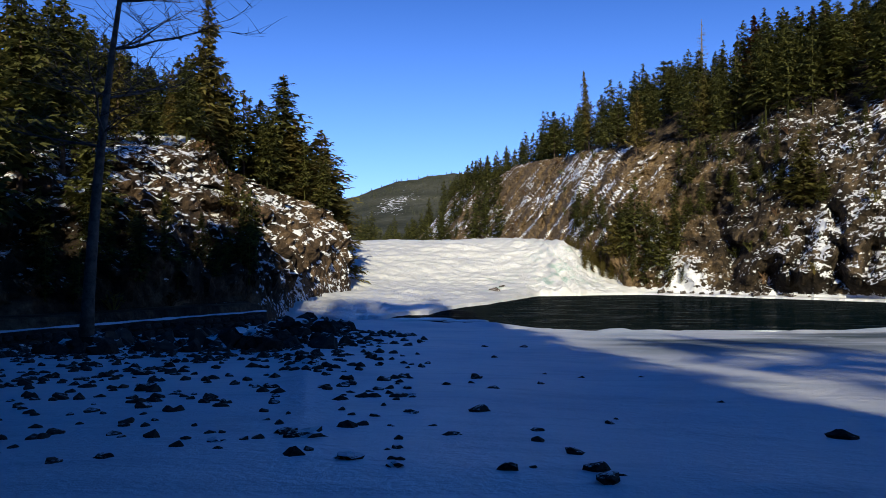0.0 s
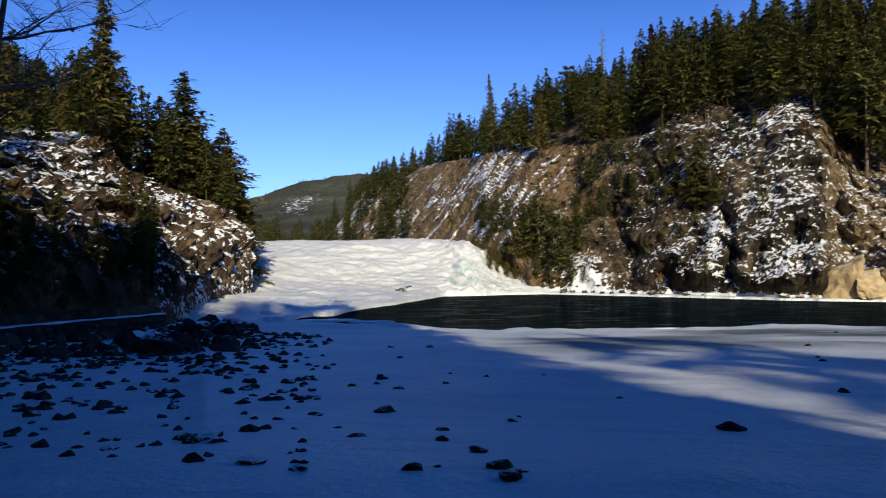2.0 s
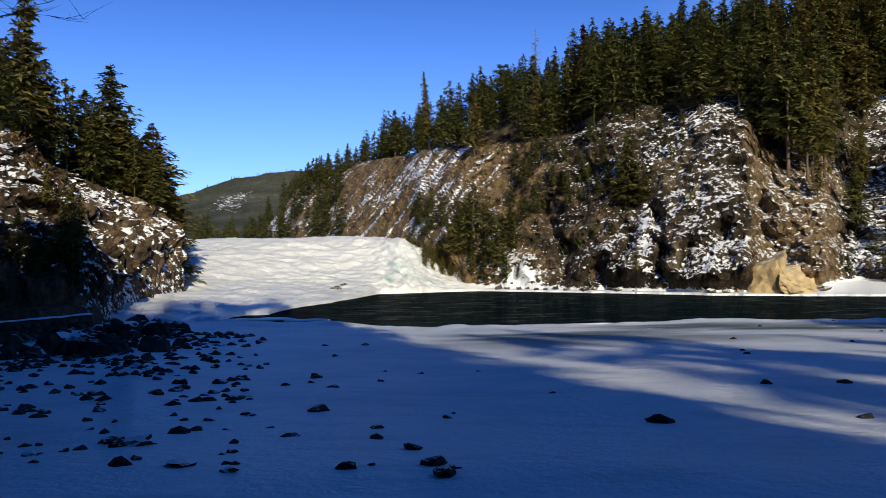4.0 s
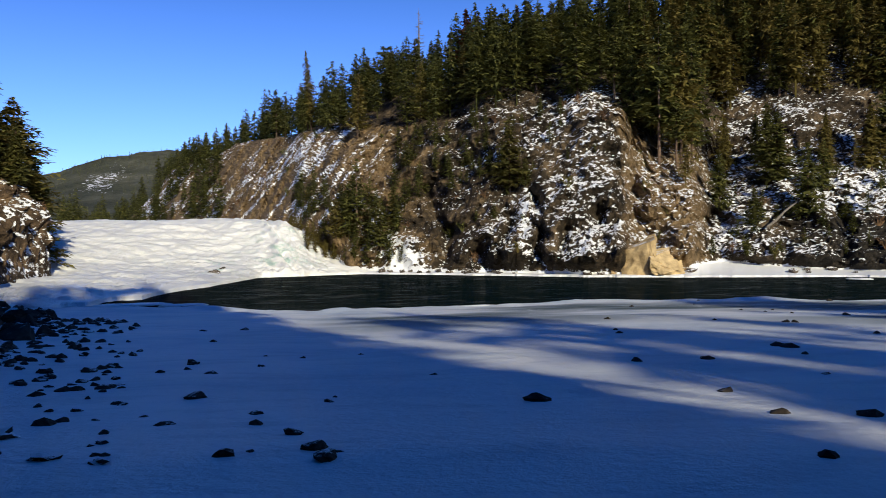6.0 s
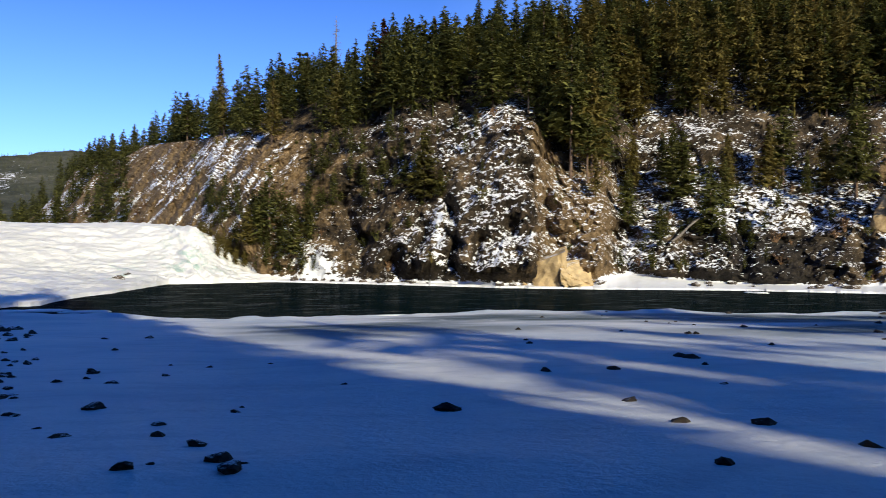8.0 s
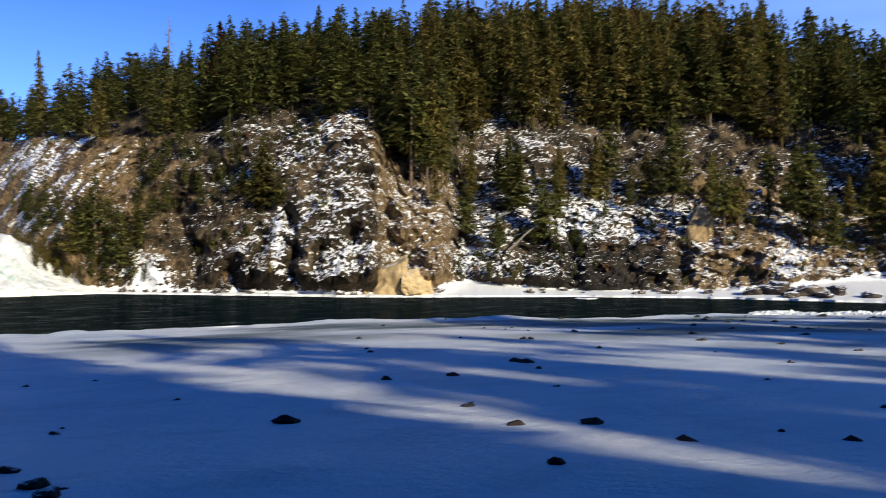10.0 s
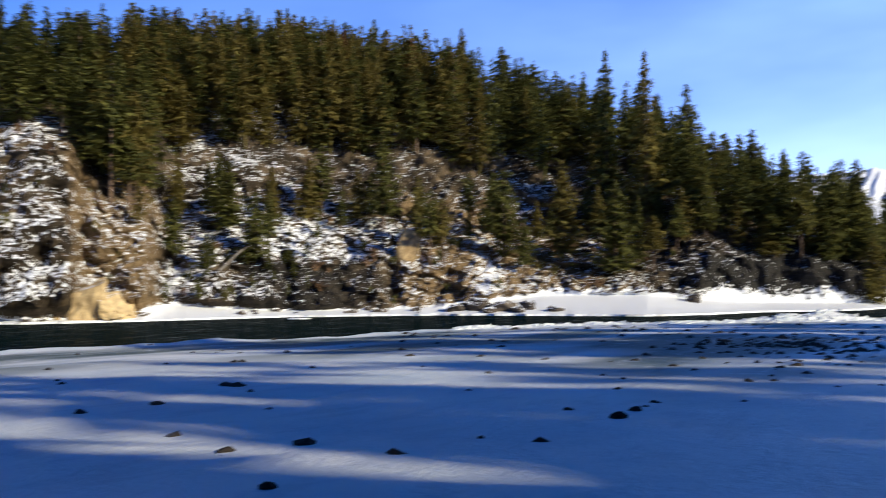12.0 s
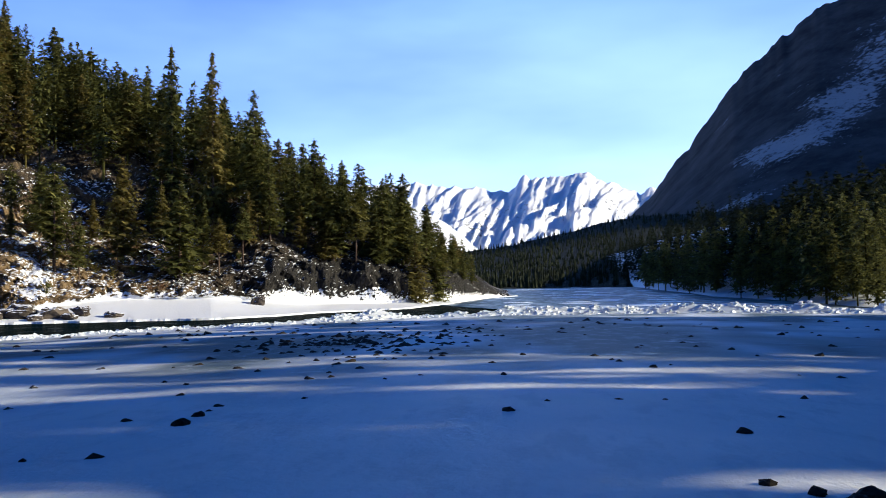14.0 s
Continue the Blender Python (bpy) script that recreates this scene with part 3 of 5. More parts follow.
def west_point(s, d):
    s, d = np.asarray(s, float), np.asarray(d, float)
    fx, fy, inl, c, fz, cz, rz = (np.interp(s, WEST_S, k) for k in (WEST_X, WEST_Y, WEST_IN, WEST_C, WEST_FOOT, WEST_CZ, WEST_RZ))
    a = np.radians(inl)
    ux, uy = -np.sin(a), np.cos(a)
    x, y = fx + ux * d, fy + uy * d
    path = np.interp(s, [0, 4, 4.6, 12], [3.5, 3.5, 0, 0])
    q = np.clip((d - path) / c, 0, 1)
    z = fz + (cz - fz) * (1.75 * q - 0.75 * q ** 2)
    w = np.clip((d - path - c) / 50, 0, 1.2)
    z = z + (rz - cz) * np.sin(w * math.pi / 2)
    face = np.clip((d - path) / 2, 0, 1) * np.clip(1.3 - (d - path - c) / 20, 0.2, 1)
    dd = 3.0 * fbm(x / 9, y / 9, z / 9, 4, 141) + 3.2 * fbm(x / 3.4, y / 3.4, z / 5.5, 3, 151, True) + 1.3 * fbm(x / 1.3, y / 1.3, z / 2.2, 2, 157, True) - 0.8
    x, y = x - ux * dd * face, y - uy * dd * face
    z = z + face * (0.9 * fbm(x / 6, y / 6, 0, 4, 171) + 0.45 * fbm(x / 1.6, y / 1.6, z / 2, 3, 175, True) + 0.22 * fbm(x / 0.6, y / 0.6, z / 0.6, 2, 177))
    return x, y, z


ws = np.concatenate([np.arange(0, 2, 0.1), np.arange(2, 4, 0.035), np.arange(4, 9.5, 0.03), np.arange(9.5, 11.01, 0.05)])
wd = np.concatenate([np.linspace(-3, 0, 4), np.linspace(0.4, 34, 90), np.linspace(35, 90, 24)])
A, D = np.meshgrid(ws, wd)
X, Y, Z = west_point(A, np.maximum(D, 0))
a_in = np.radians(np.interp(A, WEST_S, WEST_IN))
X = X + np.sin(a_in) * np.maximum(-D, 0) * 0.6
Y = Y - np.cos(a_in) * np.maximum(-D, 0) * 0.6
Z = np.where(D < 0, Z + D * 1.2, Z)
west = grid_mesh("outcrop", np.stack([X, Y, Z], -1), OUTCROP, smooth=False)
# snow cut back by the path, so darker ground stands in for shade
attribute(west, "snow", 0.52 - 0.4 * np.clip(1.3 - D / 7, 0, 1) * (A < 4.4) + 0.1 * np.clip((D - 25) / 10, 0, 1) + 0.02 * (A > 5))
attribute(west, "soil", 0.25 + 0.3 * fbm(X / 9, Y / 9, Z / 9, 3, 181))
tagged(west, "brown rock outcrop with snow on its ledges", "outcrop", kind="structure")
WEST_PLAN = np.stack([X.ravel(), Y.ravel(), Z.ravel()], 1)


def west_z(x, y):
    """Height of the outcrop near a place of the plan."""
    return float(WEST_PLAN[np.argmin((WEST_PLAN[:, 0] - x) ** 2 + (WEST_PLAN[:, 1] - y) ** 2), 2])


# ---------------------------------------------------------------- the frozen fall
FALL_AZ = [-15, -12.6, -10.5, -8, -6.4, -3.7, 0.9, 4, 5.6, 8, 11, 13]
FALL_D = [131, 130, 126, 121, 118, 100, 76, 68, 66, 65, 63, 62]      # ice edge on the pool
BASE_D = [134, 131, 128, 124, 124, 122, 118, 114, 112, 108, 104, 90]  # foot of the drop
TOP_D = [138, 140, 142, 141, 146, 150, 152, 154, 155, 156, 150, 140]


def falls_point(az, f):
    """f: 0 at the pool's edge, 1 at the foot, 2 at the lip, on to 3 up the river."""
    e, bd, td = (np.interp(az, FALL_AZ, k) for k in (FALL_D, BASE_D, TOP_D))
    e = np.minimum(e + 5.0 * fbm(np.asarray(az) * 0.7, 0, 0, 3, 237), bd - 3)
    d = np.where(f < 1, e + (bd - e) * f, np.where(f < 2, bd + (td - bd) * (f - 1), td + 240 * np.maximum(f - 2, 0) ** 1.5))
    q = np.clip(f - 1, 0, 1)
    tall = np.interp(az, [-13.5, -12, -10.6, -9.2, -7.6, -5.0, 13], [0.02, 0.10, 0.36, 0.70, 0.92, 1, 1])
    z = 0.35 + 0.75 * np.clip(f, 0, 1) ** 1.5 + 7.9 * tall * (0.55 * q + 0.45 * np.sin(q * math.pi / 2) ** 2) + 0.5 * np.clip(f - 2, 0, 1)
    x, y = polar(az, d)
    rough = np.clip(f * 6, 0, 1) * np.clip(4.5 - 1.9 * f, 0.12, 1)
    step = np.exp(-((az + 8.3) / 2.2) ** 2)
    z = z + rough * (0.55 * fbm(x / 9, y / 6, 0, 4, 201) + 0.30 * fbm(x / 3.4 + y / 5, y / 1.7, 0, 3, 211, True) + 0.15 * fbm(x / 1.7 - y / 4, y / 0.9, 0, 3, 213, True))
    z = z + step * rough * (0.85 * fbm(x / 1.4 + y / 9, y / 9, 0, 3, 221, True) + 0.4 * q)
    z = np.where(f <= 0.001, -0.3, z)
    return x, y, z


faz = np.arange(-15, 13.1, 0.14)
ff = np.concatenate([np.linspace(0, 1, 60), np.linspace(1.02, 2, 70), np.linspace(2.03, 3, 26)])
A, F = np.meshgrid(faz, ff)
A2 = A + 0.6 * fbm(A * 0.9, F * 3, 0, 3, 231) * (F < 0.2)
X, Y, Z = falls_point(A2, F)
falls = grid_mesh("frozen_waterfall", np.stack([X, Y, Z], -1), ICE, flip=True)
clear = np.exp(-((A + 8.2) / 1.9) ** 2) * np.clip(2.2 - F, 0, 1) * np.clip((F - 0.6) * 2, 0, 1) + 0.8 * np.exp(-((A + 3.6) / 1.1) ** 2 - ((F - 0.95) / 0.25) ** 2)
attribute(falls, "clear", np.clip(clear, 0, 1) + 0.12)
tagged(falls, "white frozen waterfall with greenish clear ice at one side", "waterfall", kind="structure")


# ---------------------------------------------------------------- far country
def ridge(name, az0, az1, step, depths, skyline_az, skyline_el, mat, rough, seed, label, snow=0.5, foot=0.0, crag=0.12):
    """A range of hills: rows from its foot to its skyline and over."""
    az = np.arange(az0, az1 + step, step)
    t = np.linspace(0, 1.25, 120 if name == "backdrop_peak" else 60)
    A, T = np.meshgrid(az, t)
    d0, d1 = depths
    D = d0 + (d1 - d0) * T
    top = EYE + d1 * np.tan(np.radians(np.interp(A, skyline_az, skyline_el) + crag * np.clip(T, 0, 1) ** 6 * fbm(A * 1.7, A * 0, 0, 4, seed + 5)))
    q = np.clip(T, 0, 1)
    Z = foot + (top - foot) * (0.35 * q + 0.65 * q ** 1.7) - np.clip(T - 1, 0, 1) * (top - foot) * 1.2
    X, Y = polar(A, D)
    k = (d1 - d0) / 9
    if name == "backdrop_peak":       # sharp ribs that run down from the crest
        relief = 0.6 * fbm(A / 2.6 + 3.2 * q, q * 1.6, 0, 5, seed, True) + 0.3 * fbm(A / 0.55 + 5.0 * q, q * 3, 0, 4, seed + 3, True)
    else:
        relief = 0.5 * fbm(X / k, Y / k, 0, 5, seed, True) + 0.4 * fbm(X / k / 2.4, Y / k / 2.4, 0, 4, seed + 3) + 0.10 * fbm(X / k * 4, Y / k * 4, 0, 4, seed + 4, True)
    Z = Z + rough * (top - foot) * relief * np.clip(q * 3, 0, 1) * (1.15 - 0.75 * q)
    ob = grid_mesh(name, np.stack([X, Y, Z], -1), mat, flip=True)
    q = np.clip(T, 0, 1)
    rise = np.degrees(np.arctan2(Z - EYE, D))
    band = 0.15 * np.exp(-((rise - 4.5 - 0.85 * (np.abs(A) - 103)) / 2.3) ** 2) * np.clip((np.abs(A) - 101.5) / 3, 0, 1) if name == "backdrop_mountain" else 0 * q
    if name == "backdrop_hill":       # a bare snowy face
        band = 0.45 * np.exp(-((A - 3.3) / 1.7) ** 2 - ((rise - 4.3 - 0.25 * (3.3 - A)) / 0.7) ** 2)
    attribute(ob, "snow", (snow + band).ravel() + (0.08 if name == "backdrop_mountain" else 0.25) * fbm(X / k / 2, Y / k / 2, 0, 3, seed + 9).ravel())
    return tagged(ob, label, "mountain", kind="structure"), (X, Y, Z)


ridge("backdrop_hill", -8, 16, 0.25, (420, 900), [-8, -1, 1, 3.5, 6.8, 12, 16], [6.6, 6.3, 6.1, 5.6, 4.4, 4.2, 4.0], HILL_SLOPE, 0.05, 301,
      "low wooded hill beyond the waterfall", 0.06, 8)
ridge("backdrop_peak", -104, -74, 0.1, (2600, 4300), [-104, -98.8, -98, -96.4, -95.3, -94, -93.2, -91.8, -90.3, -89.1, -88.2, -85, -82.6, -74],
      [5.2, 6.0, 5.6, 6.2, 6.75, 7.3, 7.0, 6.95, 6.85, 6.1, 6.0, 6.3, 6.5, 6.2], PEAK, 0.25, 321, "snow-covered mountain range in sunlight", 0.7, crag=0.10)
ridge("backdrop_mountain", -150, -95.5, 0.16, (900, 2300), [-150, -125, -116, -111, -109, -106.4, -104, -102, -100, -98.4, -96.5, -95.5],
      [19, 20.5, 18.6, 17.0, 16.3, 14.4, 12.4, 9.6, 7.2, 5.2, 3.4, 2.2], CRAG, 0.025, 341, "steep dark mountain with snow-dusted crags in shade", -0.06, crag=0.3)
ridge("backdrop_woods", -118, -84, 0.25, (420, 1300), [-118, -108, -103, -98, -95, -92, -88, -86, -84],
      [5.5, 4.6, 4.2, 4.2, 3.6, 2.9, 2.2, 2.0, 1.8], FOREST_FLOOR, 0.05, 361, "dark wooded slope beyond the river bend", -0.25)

ridge("backdrop_spur", -90, -78, 0.15, (2500, 3100), [-90, -87.2, -86, -84.5, -83, -81, -78], [0.2, 1.9, 3.0, 4.1, 4.9, 5.3, 5.4], PEAK, 0.12, 327,
      "smooth white spur below the snowy range", 0.7, crag=0.05)

# an unseen ridge added to the south, which keeps the sun off the lower valley
A, T = np.meshgrid(np.linspace(70, 2600, 120), np.linspace(0, 1, 24))
X, Y = A, -640 - 760 * T
Z = 300 * np.sin(np.clip(T * 1.1, 0, 1) * math.pi * 0.62) * np.clip((A - 107) / 12, 0, 1) * (1 + 0.05 * fbm(A / 160, Y / 160, 0, 4, 391)) - 4
shade_ridge = grid_mesh("backdrop_shade_ridge", np.stack([X, Y, Z], -1), FOREST_FLOOR, flip=True)
attribute(shade_ridge, "snow", np.full(Z.size, 0.2))
tagged(shade_ridge, "unseen ridge added to shade the lower valley", "mountain", kind="structure")

# the south bank, low snow shelf under the woods
A, T = np.meshgrid(np.arange(-160, -93.9, 0.6), np.concatenate([np.linspace(0, 1, 22), [1.5, 2.5]]))
base_d = np.interp(A, [-160, -130, -115, -111, -108, -102.4, -99, -96, -94], [112, 118, 122, 124, 146, 192, 300, 520, 900])
D = base_d + 60 * T
X, Y = polar(A, D)
Z = -0.6 + 0.75 * np.clip(T * 9, 0, 1) + 6 * T ** 1.5 + 0.35 * fbm(X / 8, Y / 8, 0, 4, 381)
south = grid_mesh("south_bank", np.stack([X, Y, Z], -1), SHELF, flip=True)
tagged(south, "low shaded snow bank below dark woods", "bank", kind="structure")
# ---------------------------------------------------------------- conifers
def crown_shape(seed, height, spread, bare, levels, droop, gaps=0.0, pointed=1.0, full=6, fine=1.0, rows=5):
    """Boughs set round the stem at uneven heights, each a ragged fan of small needle sprays."""
    rng = random.Random(seed)
    verts, faces = [], []
    total = levels * full
    wave, bulge = rng.random() * 6.28, rng.uniform(0.12, 0.24)
    for i in range(total):
        u = min(0.995, (i + rng.uniform(-2.5, 2.5)) / total)
        if u < 0 or rng.random() < gaps or u > 0.8 and rng.random() < 0.3:
            continue
        w = i * 2.399 + rng.uniform(-0.5, 0.5)
        h = height * (bare + (0.985 - bare) * u)
        reach = 1.22 * spread * ((1 - u) ** (pointed * 0.82) * 0.93 + 0.035) * (0.5 + 0.5 * min(1, u * 5 + 0.3))
        reach *= 1 + bulge * math.sin(2 * w + 7 * u + wave) + bulge * math.sin(19 * u + wave * 3)
        long = reach * rng.uniform(0.45, 1.18)
        cx, cy = math.cos(w), math.sin(w)
        sag = 0.75 * droop * rng.uniform(0.3, 1.4)
        sprays = rows if long > 0.9 else max(3, rows - 2)
        for s in range(sprays):
            f = (s + rng.uniform(0.2, 1.0)) / sprays
            r = long * (0.2 + 0.8 * f)
            out = rng.uniform(-0.34, 0.34) * long * f
            z = h - sag * r * (0.5 + 0.6 * f) + 0.2 * long * f * f + rng.uniform(-0.18, 0.18)
            size = fine * (0.30 + 0.20 * long * (1.1 - 0.5 * f)) * rng.uniform(0.6, 1.4)
            v = w + rng.uniform(-1.1, 1.1)
            dx, dy = math.cos(v), math.sin(v)
            px, py = -dy, dx
            wide = size * rng.uniform(0.42, 0.7)
            fall, roll = size * rng.uniform(-0.25, 1.0), rng.uniform(-0.8, 0.8) * wide
            o = len(verts)
            bx, by = cx * r - cy * out - dx * size * 0.45, cy * r + cx * out - dy * size * 0.45
            # two slim tufts that fork from one twig
            g, q = wide * 0.92, wide * 1.2
            verts += [(bx + px * g, by + py * g, z + 0.05 + roll * 0.5), (bx - px * g, by - py * g, z + 0.05 - roll * 0.5),
                      (bx + dx * size * 1.2 + px * q, by + dy * size * 1.2 + py * q, z - fall + roll),
                      (bx + dx * size - px * q, by + dy * size - py * q, z - fall * 0.6 - roll)]
            faces += [(o, o + 1, o + 2), (o + 1, o, o + 3)]
    return verts, faces


def trunk_shape(seed, height, thick, stubs=0, lean=0.0):
    rng = random.Random(seed)
    path = [(0.12 * math.sin(i * 1.3 + seed) * lean + lean * 0.05 * i * i / 4, 0.1 * math.cos(i * 1.1 + seed) * lean, height * i / 6 - (0.8 if i == 0 else 0)) for i in range(7)]
    pieces = [tube(path, [thick * (1 - 0.93 * i / 6) + 0.012 for i in range(7)], 7)]
    for _ in range(stubs):
        h = height * rng.uniform(0.15, 0.95)
        w = rng.random() * 6.28
        r = (1 - h / height) * thick * 7 + 0.35
        pieces.append(tube([(0, 0, h), (math.cos(w) * r * 0.6, math.sin(w) * r * 0.6, h - 0.1 * r), (math.cos(w) * r, math.sin(w) * r, h + 0.05 * r)], [0.035, 0.022, 0.008], 4))
    return merge(pieces)


def conifer(name, seed, height, spread, bare, levels, droop, gaps=0.0, pointed=1.0, full=6, stubs=6, needles=None, bark=None, thick=None):
    root = new(name)
    link("trunk", *trunk_shape(seed, height, thick or height * 0.011 + 0.03, stubs), bark or BARK, root)
    if levels:
        link("crown", *crown_shape(seed + 100, height, spread, bare, int(levels * 1.2), droop, gaps, pointed, full, 0.7, 7), needles or NEEDLES, root, smooth=False)
    root.location = (0, 0, -400)
    return root


SPECIES = []
for args in [(11, 14, 2.7, 0.10, 34, 0.42, 0.05, 0.85), (12, 13, 2.4, 0.14, 32, 0.5, 0.08, 0.8), (13, 15, 3.0, 0.18, 34, 0.35, 0.12, 0.75), (14, 12, 2.8, 0.08, 30, 0.4, 0.08, 0.75),
             (15, 14, 2.6, 0.30, 28, 0.3, 0.18, 0.6), (16, 13, 2.7, 0.22, 28, 0.32, 0.15, 0.65), (17, 16, 2.3, 0.12, 38, 0.5, 0.05, 0.9), (18, 11, 2.5, 0.06, 28, 0.4, 0.08, 0.8)]:
    SPECIES.append(tagged(conifer("spruce_tree", *args), "tall green spruce with drooping boughs on the slope", "tree", "trees on the banks"))
SPARSE = tagged(conifer("spruce_tree", 21, 13, 1.7, 0.25, 22, 0.45, 0.45, stubs=26), "thin half-bare spruce with grey twigs", "tree", "trees on the banks")
RUSTY = tagged(conifer("spruce_tree", 22, 13, 2.3, 0.12, 32, 0.4, 0.05, needles=RUST), "dying spruce with rust-red needles", "tree", "trees on the banks")
SNAG = tagged(conifer("dead_tree", 23, 15, 0, 0, 0, 0, stubs=120, bark=GREY_BARK, thick=0.34), "bare grey dead spruce standing above the wood", "tree")
PINE = tagged(conifer("pine_tree", 24, 14, 2.8, 0.42, 20, 0.22, 0.15, 0.55, stubs=10, thick=0.22), "pine with a bare orange trunk and high crown", "tree", "trees on the banks")
PATTERNS = SPECIES + [SPARSE, RUSTY, SNAG, PINE]
used = set()


def plant(pattern, x, y, z, height, rng, tilt=0.0, tilt_to=0.0, wide=1.0):
    base = 14.0 if pattern is None else {id(s): h for s, h in zip(SPECIES, (14, 13, 15, 12, 14, 13, 16, 11))}.get(id(pattern), 13.0 if pattern in (SPARSE, RUSTY) else 15.0 if pattern is SNAG else 14.0)
    k = height / base
    m = Matrix.Translation((x, y, z - 0.3)) @ Matrix.Rotation(radians(tilt), 4, Vector((math.cos(radians(tilt_to)), math.sin(radians(tilt_to)), 0))) @ Matrix.Rotation(rng.random() * 6.28, 4, "Z") @ Matrix.Diagonal((k * wide, k * wide, k, 1))
    if id(pattern) in used:
        return copy_thing(pattern, m @ Matrix.Diagonal((1 / pattern.scale.x, 1 / pattern.scale.y, 1 / pattern.scale.z, 1)))
    used.add(id(pattern))
    pattern.matrix_basis = m
    return pattern


def pick(rng):
    u = rng.random()
    return SPARSE if u < 0.08 else RUSTY if u < 0.09 else PINE if u < 0.15 else SPECIES[rng.randrange(len(SPECIES))]


# single trees that stand out: bearing, metres inland, elevation of the top, kind, width
rng = random.Random(5)
for az, d, el, kind, wide in [(-10.0, 52, 13.1, SPECIES[6], 0.8), (-17.35, 60, 15.9, SNAG, 1.0), (-23.5, 12, 8.9, SPECIES[0], 1.3), (-22.2, 15, 6.6, SPECIES[3], 1.4), (-24.6, 13, 6.0, SPECIES[3], 1.4),
                              (-13.0, 5, 6.1, SPARSE, 1.2), (-11.6, 5, 3.4, SPECIES[3], 1.2), (-14.6, 6, 3.4, SPECIES[7], 1.2), (-15.6, 9, 3.6, SPECIES[3], 1.1), (-12.4, 8, 4.4, SPECIES[5], 1.0),
                              (-17.4, 24, 8.4, SPECIES[3], 0.9), (-20.6, 58, 15.9, RUSTY, 1.2), (-34.6, 24, 9.8, PINE, 1.1), (-33.5, 24, 14.2, SPECIES[4], 1.0), (-34.9, 26, 12.6, SPECIES[5], 1.0), (-35.6, 29, 13.2, SPECIES[2], 0.9), (-30.6, 30, 14.5, SPECIES[5], 1.1), (-47.0, 34, 9.6, SPECIES[4], 1.1), (-40.8, 30, 8.4, SPECIES[7], 1.3), (-51.2, 32, 10.5, SPECIES[2], 1.0), (-31.6, 40, 17.0, SPECIES[2], 1.1), (-32.6, 36, 15.0, SPECIES[0], 1.1),
                              (-37.3, 20, 6.0, SPECIES[3], 1.0), (-42.6, 18, 6.4, SPECIES[7], 1.0), (-39.4, 17, 3.6, SPECIES[7], 1.6), (-54.4, 18, 6.6, PINE, 0.8), (-55.3, 20, 6.0, PINE, 0.8), (-53.6, 24, 7.6, SPECIES[2], 0.8),
                              (-59.5, 22, 8.0, SPECIES[4], 1.0), (-66.5, 52, 15.6, SPECIES[6], 0.8), (-69.1, 48, 15.4, SPECIES[6], 0.75), (-56.7, 84, 17.3, SPECIES[6], 1.1), (-71.8, 46, 13.0, SPECIES[2], 0.8),
                              (-81.8, 24, 7.6, SPECIES[0], 1.1), (-80.4, 24, 7.2, SPECIES[3], 1.1), (-75.8, 40, 9.9, SPECIES[0], 1.1), (-83.4, 22, 5.4, SPECIES[3], 1.0), (-84.5, 16, 3.5, SPECIES[0], 1.1), (-85.2, 15, 2.6, SPECIES[3], 1.2), (-85.9, 12, 1.9, SPECIES[7], 1.2), (-86.5, 11, 1.3, SPECIES[7], 1.3), (-84.0, 11, 2.4, SPECIES[7], 1.3), (-82.6, 12, 3.0, SPECIES[7], 1.2), (-79.0, 26, 3.6, SPECIES[3], 1.2), (-76.5, 25, 4.4, SPECIES[7], 1.3), (-81.2, 24, 3.4, SPECIES[7], 1.3), (-63.5, 30, 8.5, SPECIES[0], 1.1), (-67.0, 26, 7.0, SPECIES[3], 1.2), (-44.7, 88, 18.4, SPECIES[6], 1.0)]:
    x, y, z = (float(v) for v in hill_point(az, d))
    top = EYE + math.hypot(x, y) * math.tan(radians(el))
    plant(kind, x, y, z, max(top - z, 2.5), rng, wide=wide, tilt=-4 if az == -10.0 else 0, tilt_to=90)


# how high the woods stand against the sky, seen from the walk: bearing and elevation of the tree tops
SKY_AZ = [-89, -86.5, -85, -83, -80, -77, -75.5, -73.8, -72, -70, -66, -63, -60, -55, -50, -44, -37, -29, -21, -18.3, -14, -10.7, -7.4, -5.1, -3, -1.4, 1, 5, 7, 8.3, 9.5, 10.9, 12.5, 13.5, 15, 15.8, 17, 18, 20, 22, 24, 28]
SKY_EL = [1.0, 2.2, 3.6, 6.0, 7.6, 8.8, 9.3, 9.2, 11.3, 12.6, 14.0, 14.8, 15.8, 16.9, 17.4, 17.7, 17.7, 16.9, 16.0, 14.0, 13.8, 11.9, 10.4, 9.2, 8.4, 7.3, 6.4, 5.4, 4.5, 9.0, 9.3, 12.6, 11.0, 12.0, 12.6, 16.0, 13.5, 12.4, 13.0, 14.0, 16.5, 18.0]


def under_sky(x, y, z, h, rng):
    """The same tree, kept below the skyline; None where no tree of four metres fits."""
    limit = float(np.interp(math.degrees(math.atan2(-x, y)), SKY_AZ, SKY_EL)) + rng.uniform(-0.9, 0.65)
    h = min(h, EYE + math.hypot(x, y) * math.tan(radians(limit)) - z)
    return (x, y, z, h) if h > (2.5 if x > 0 and y < 0.14 * x else 4) else None


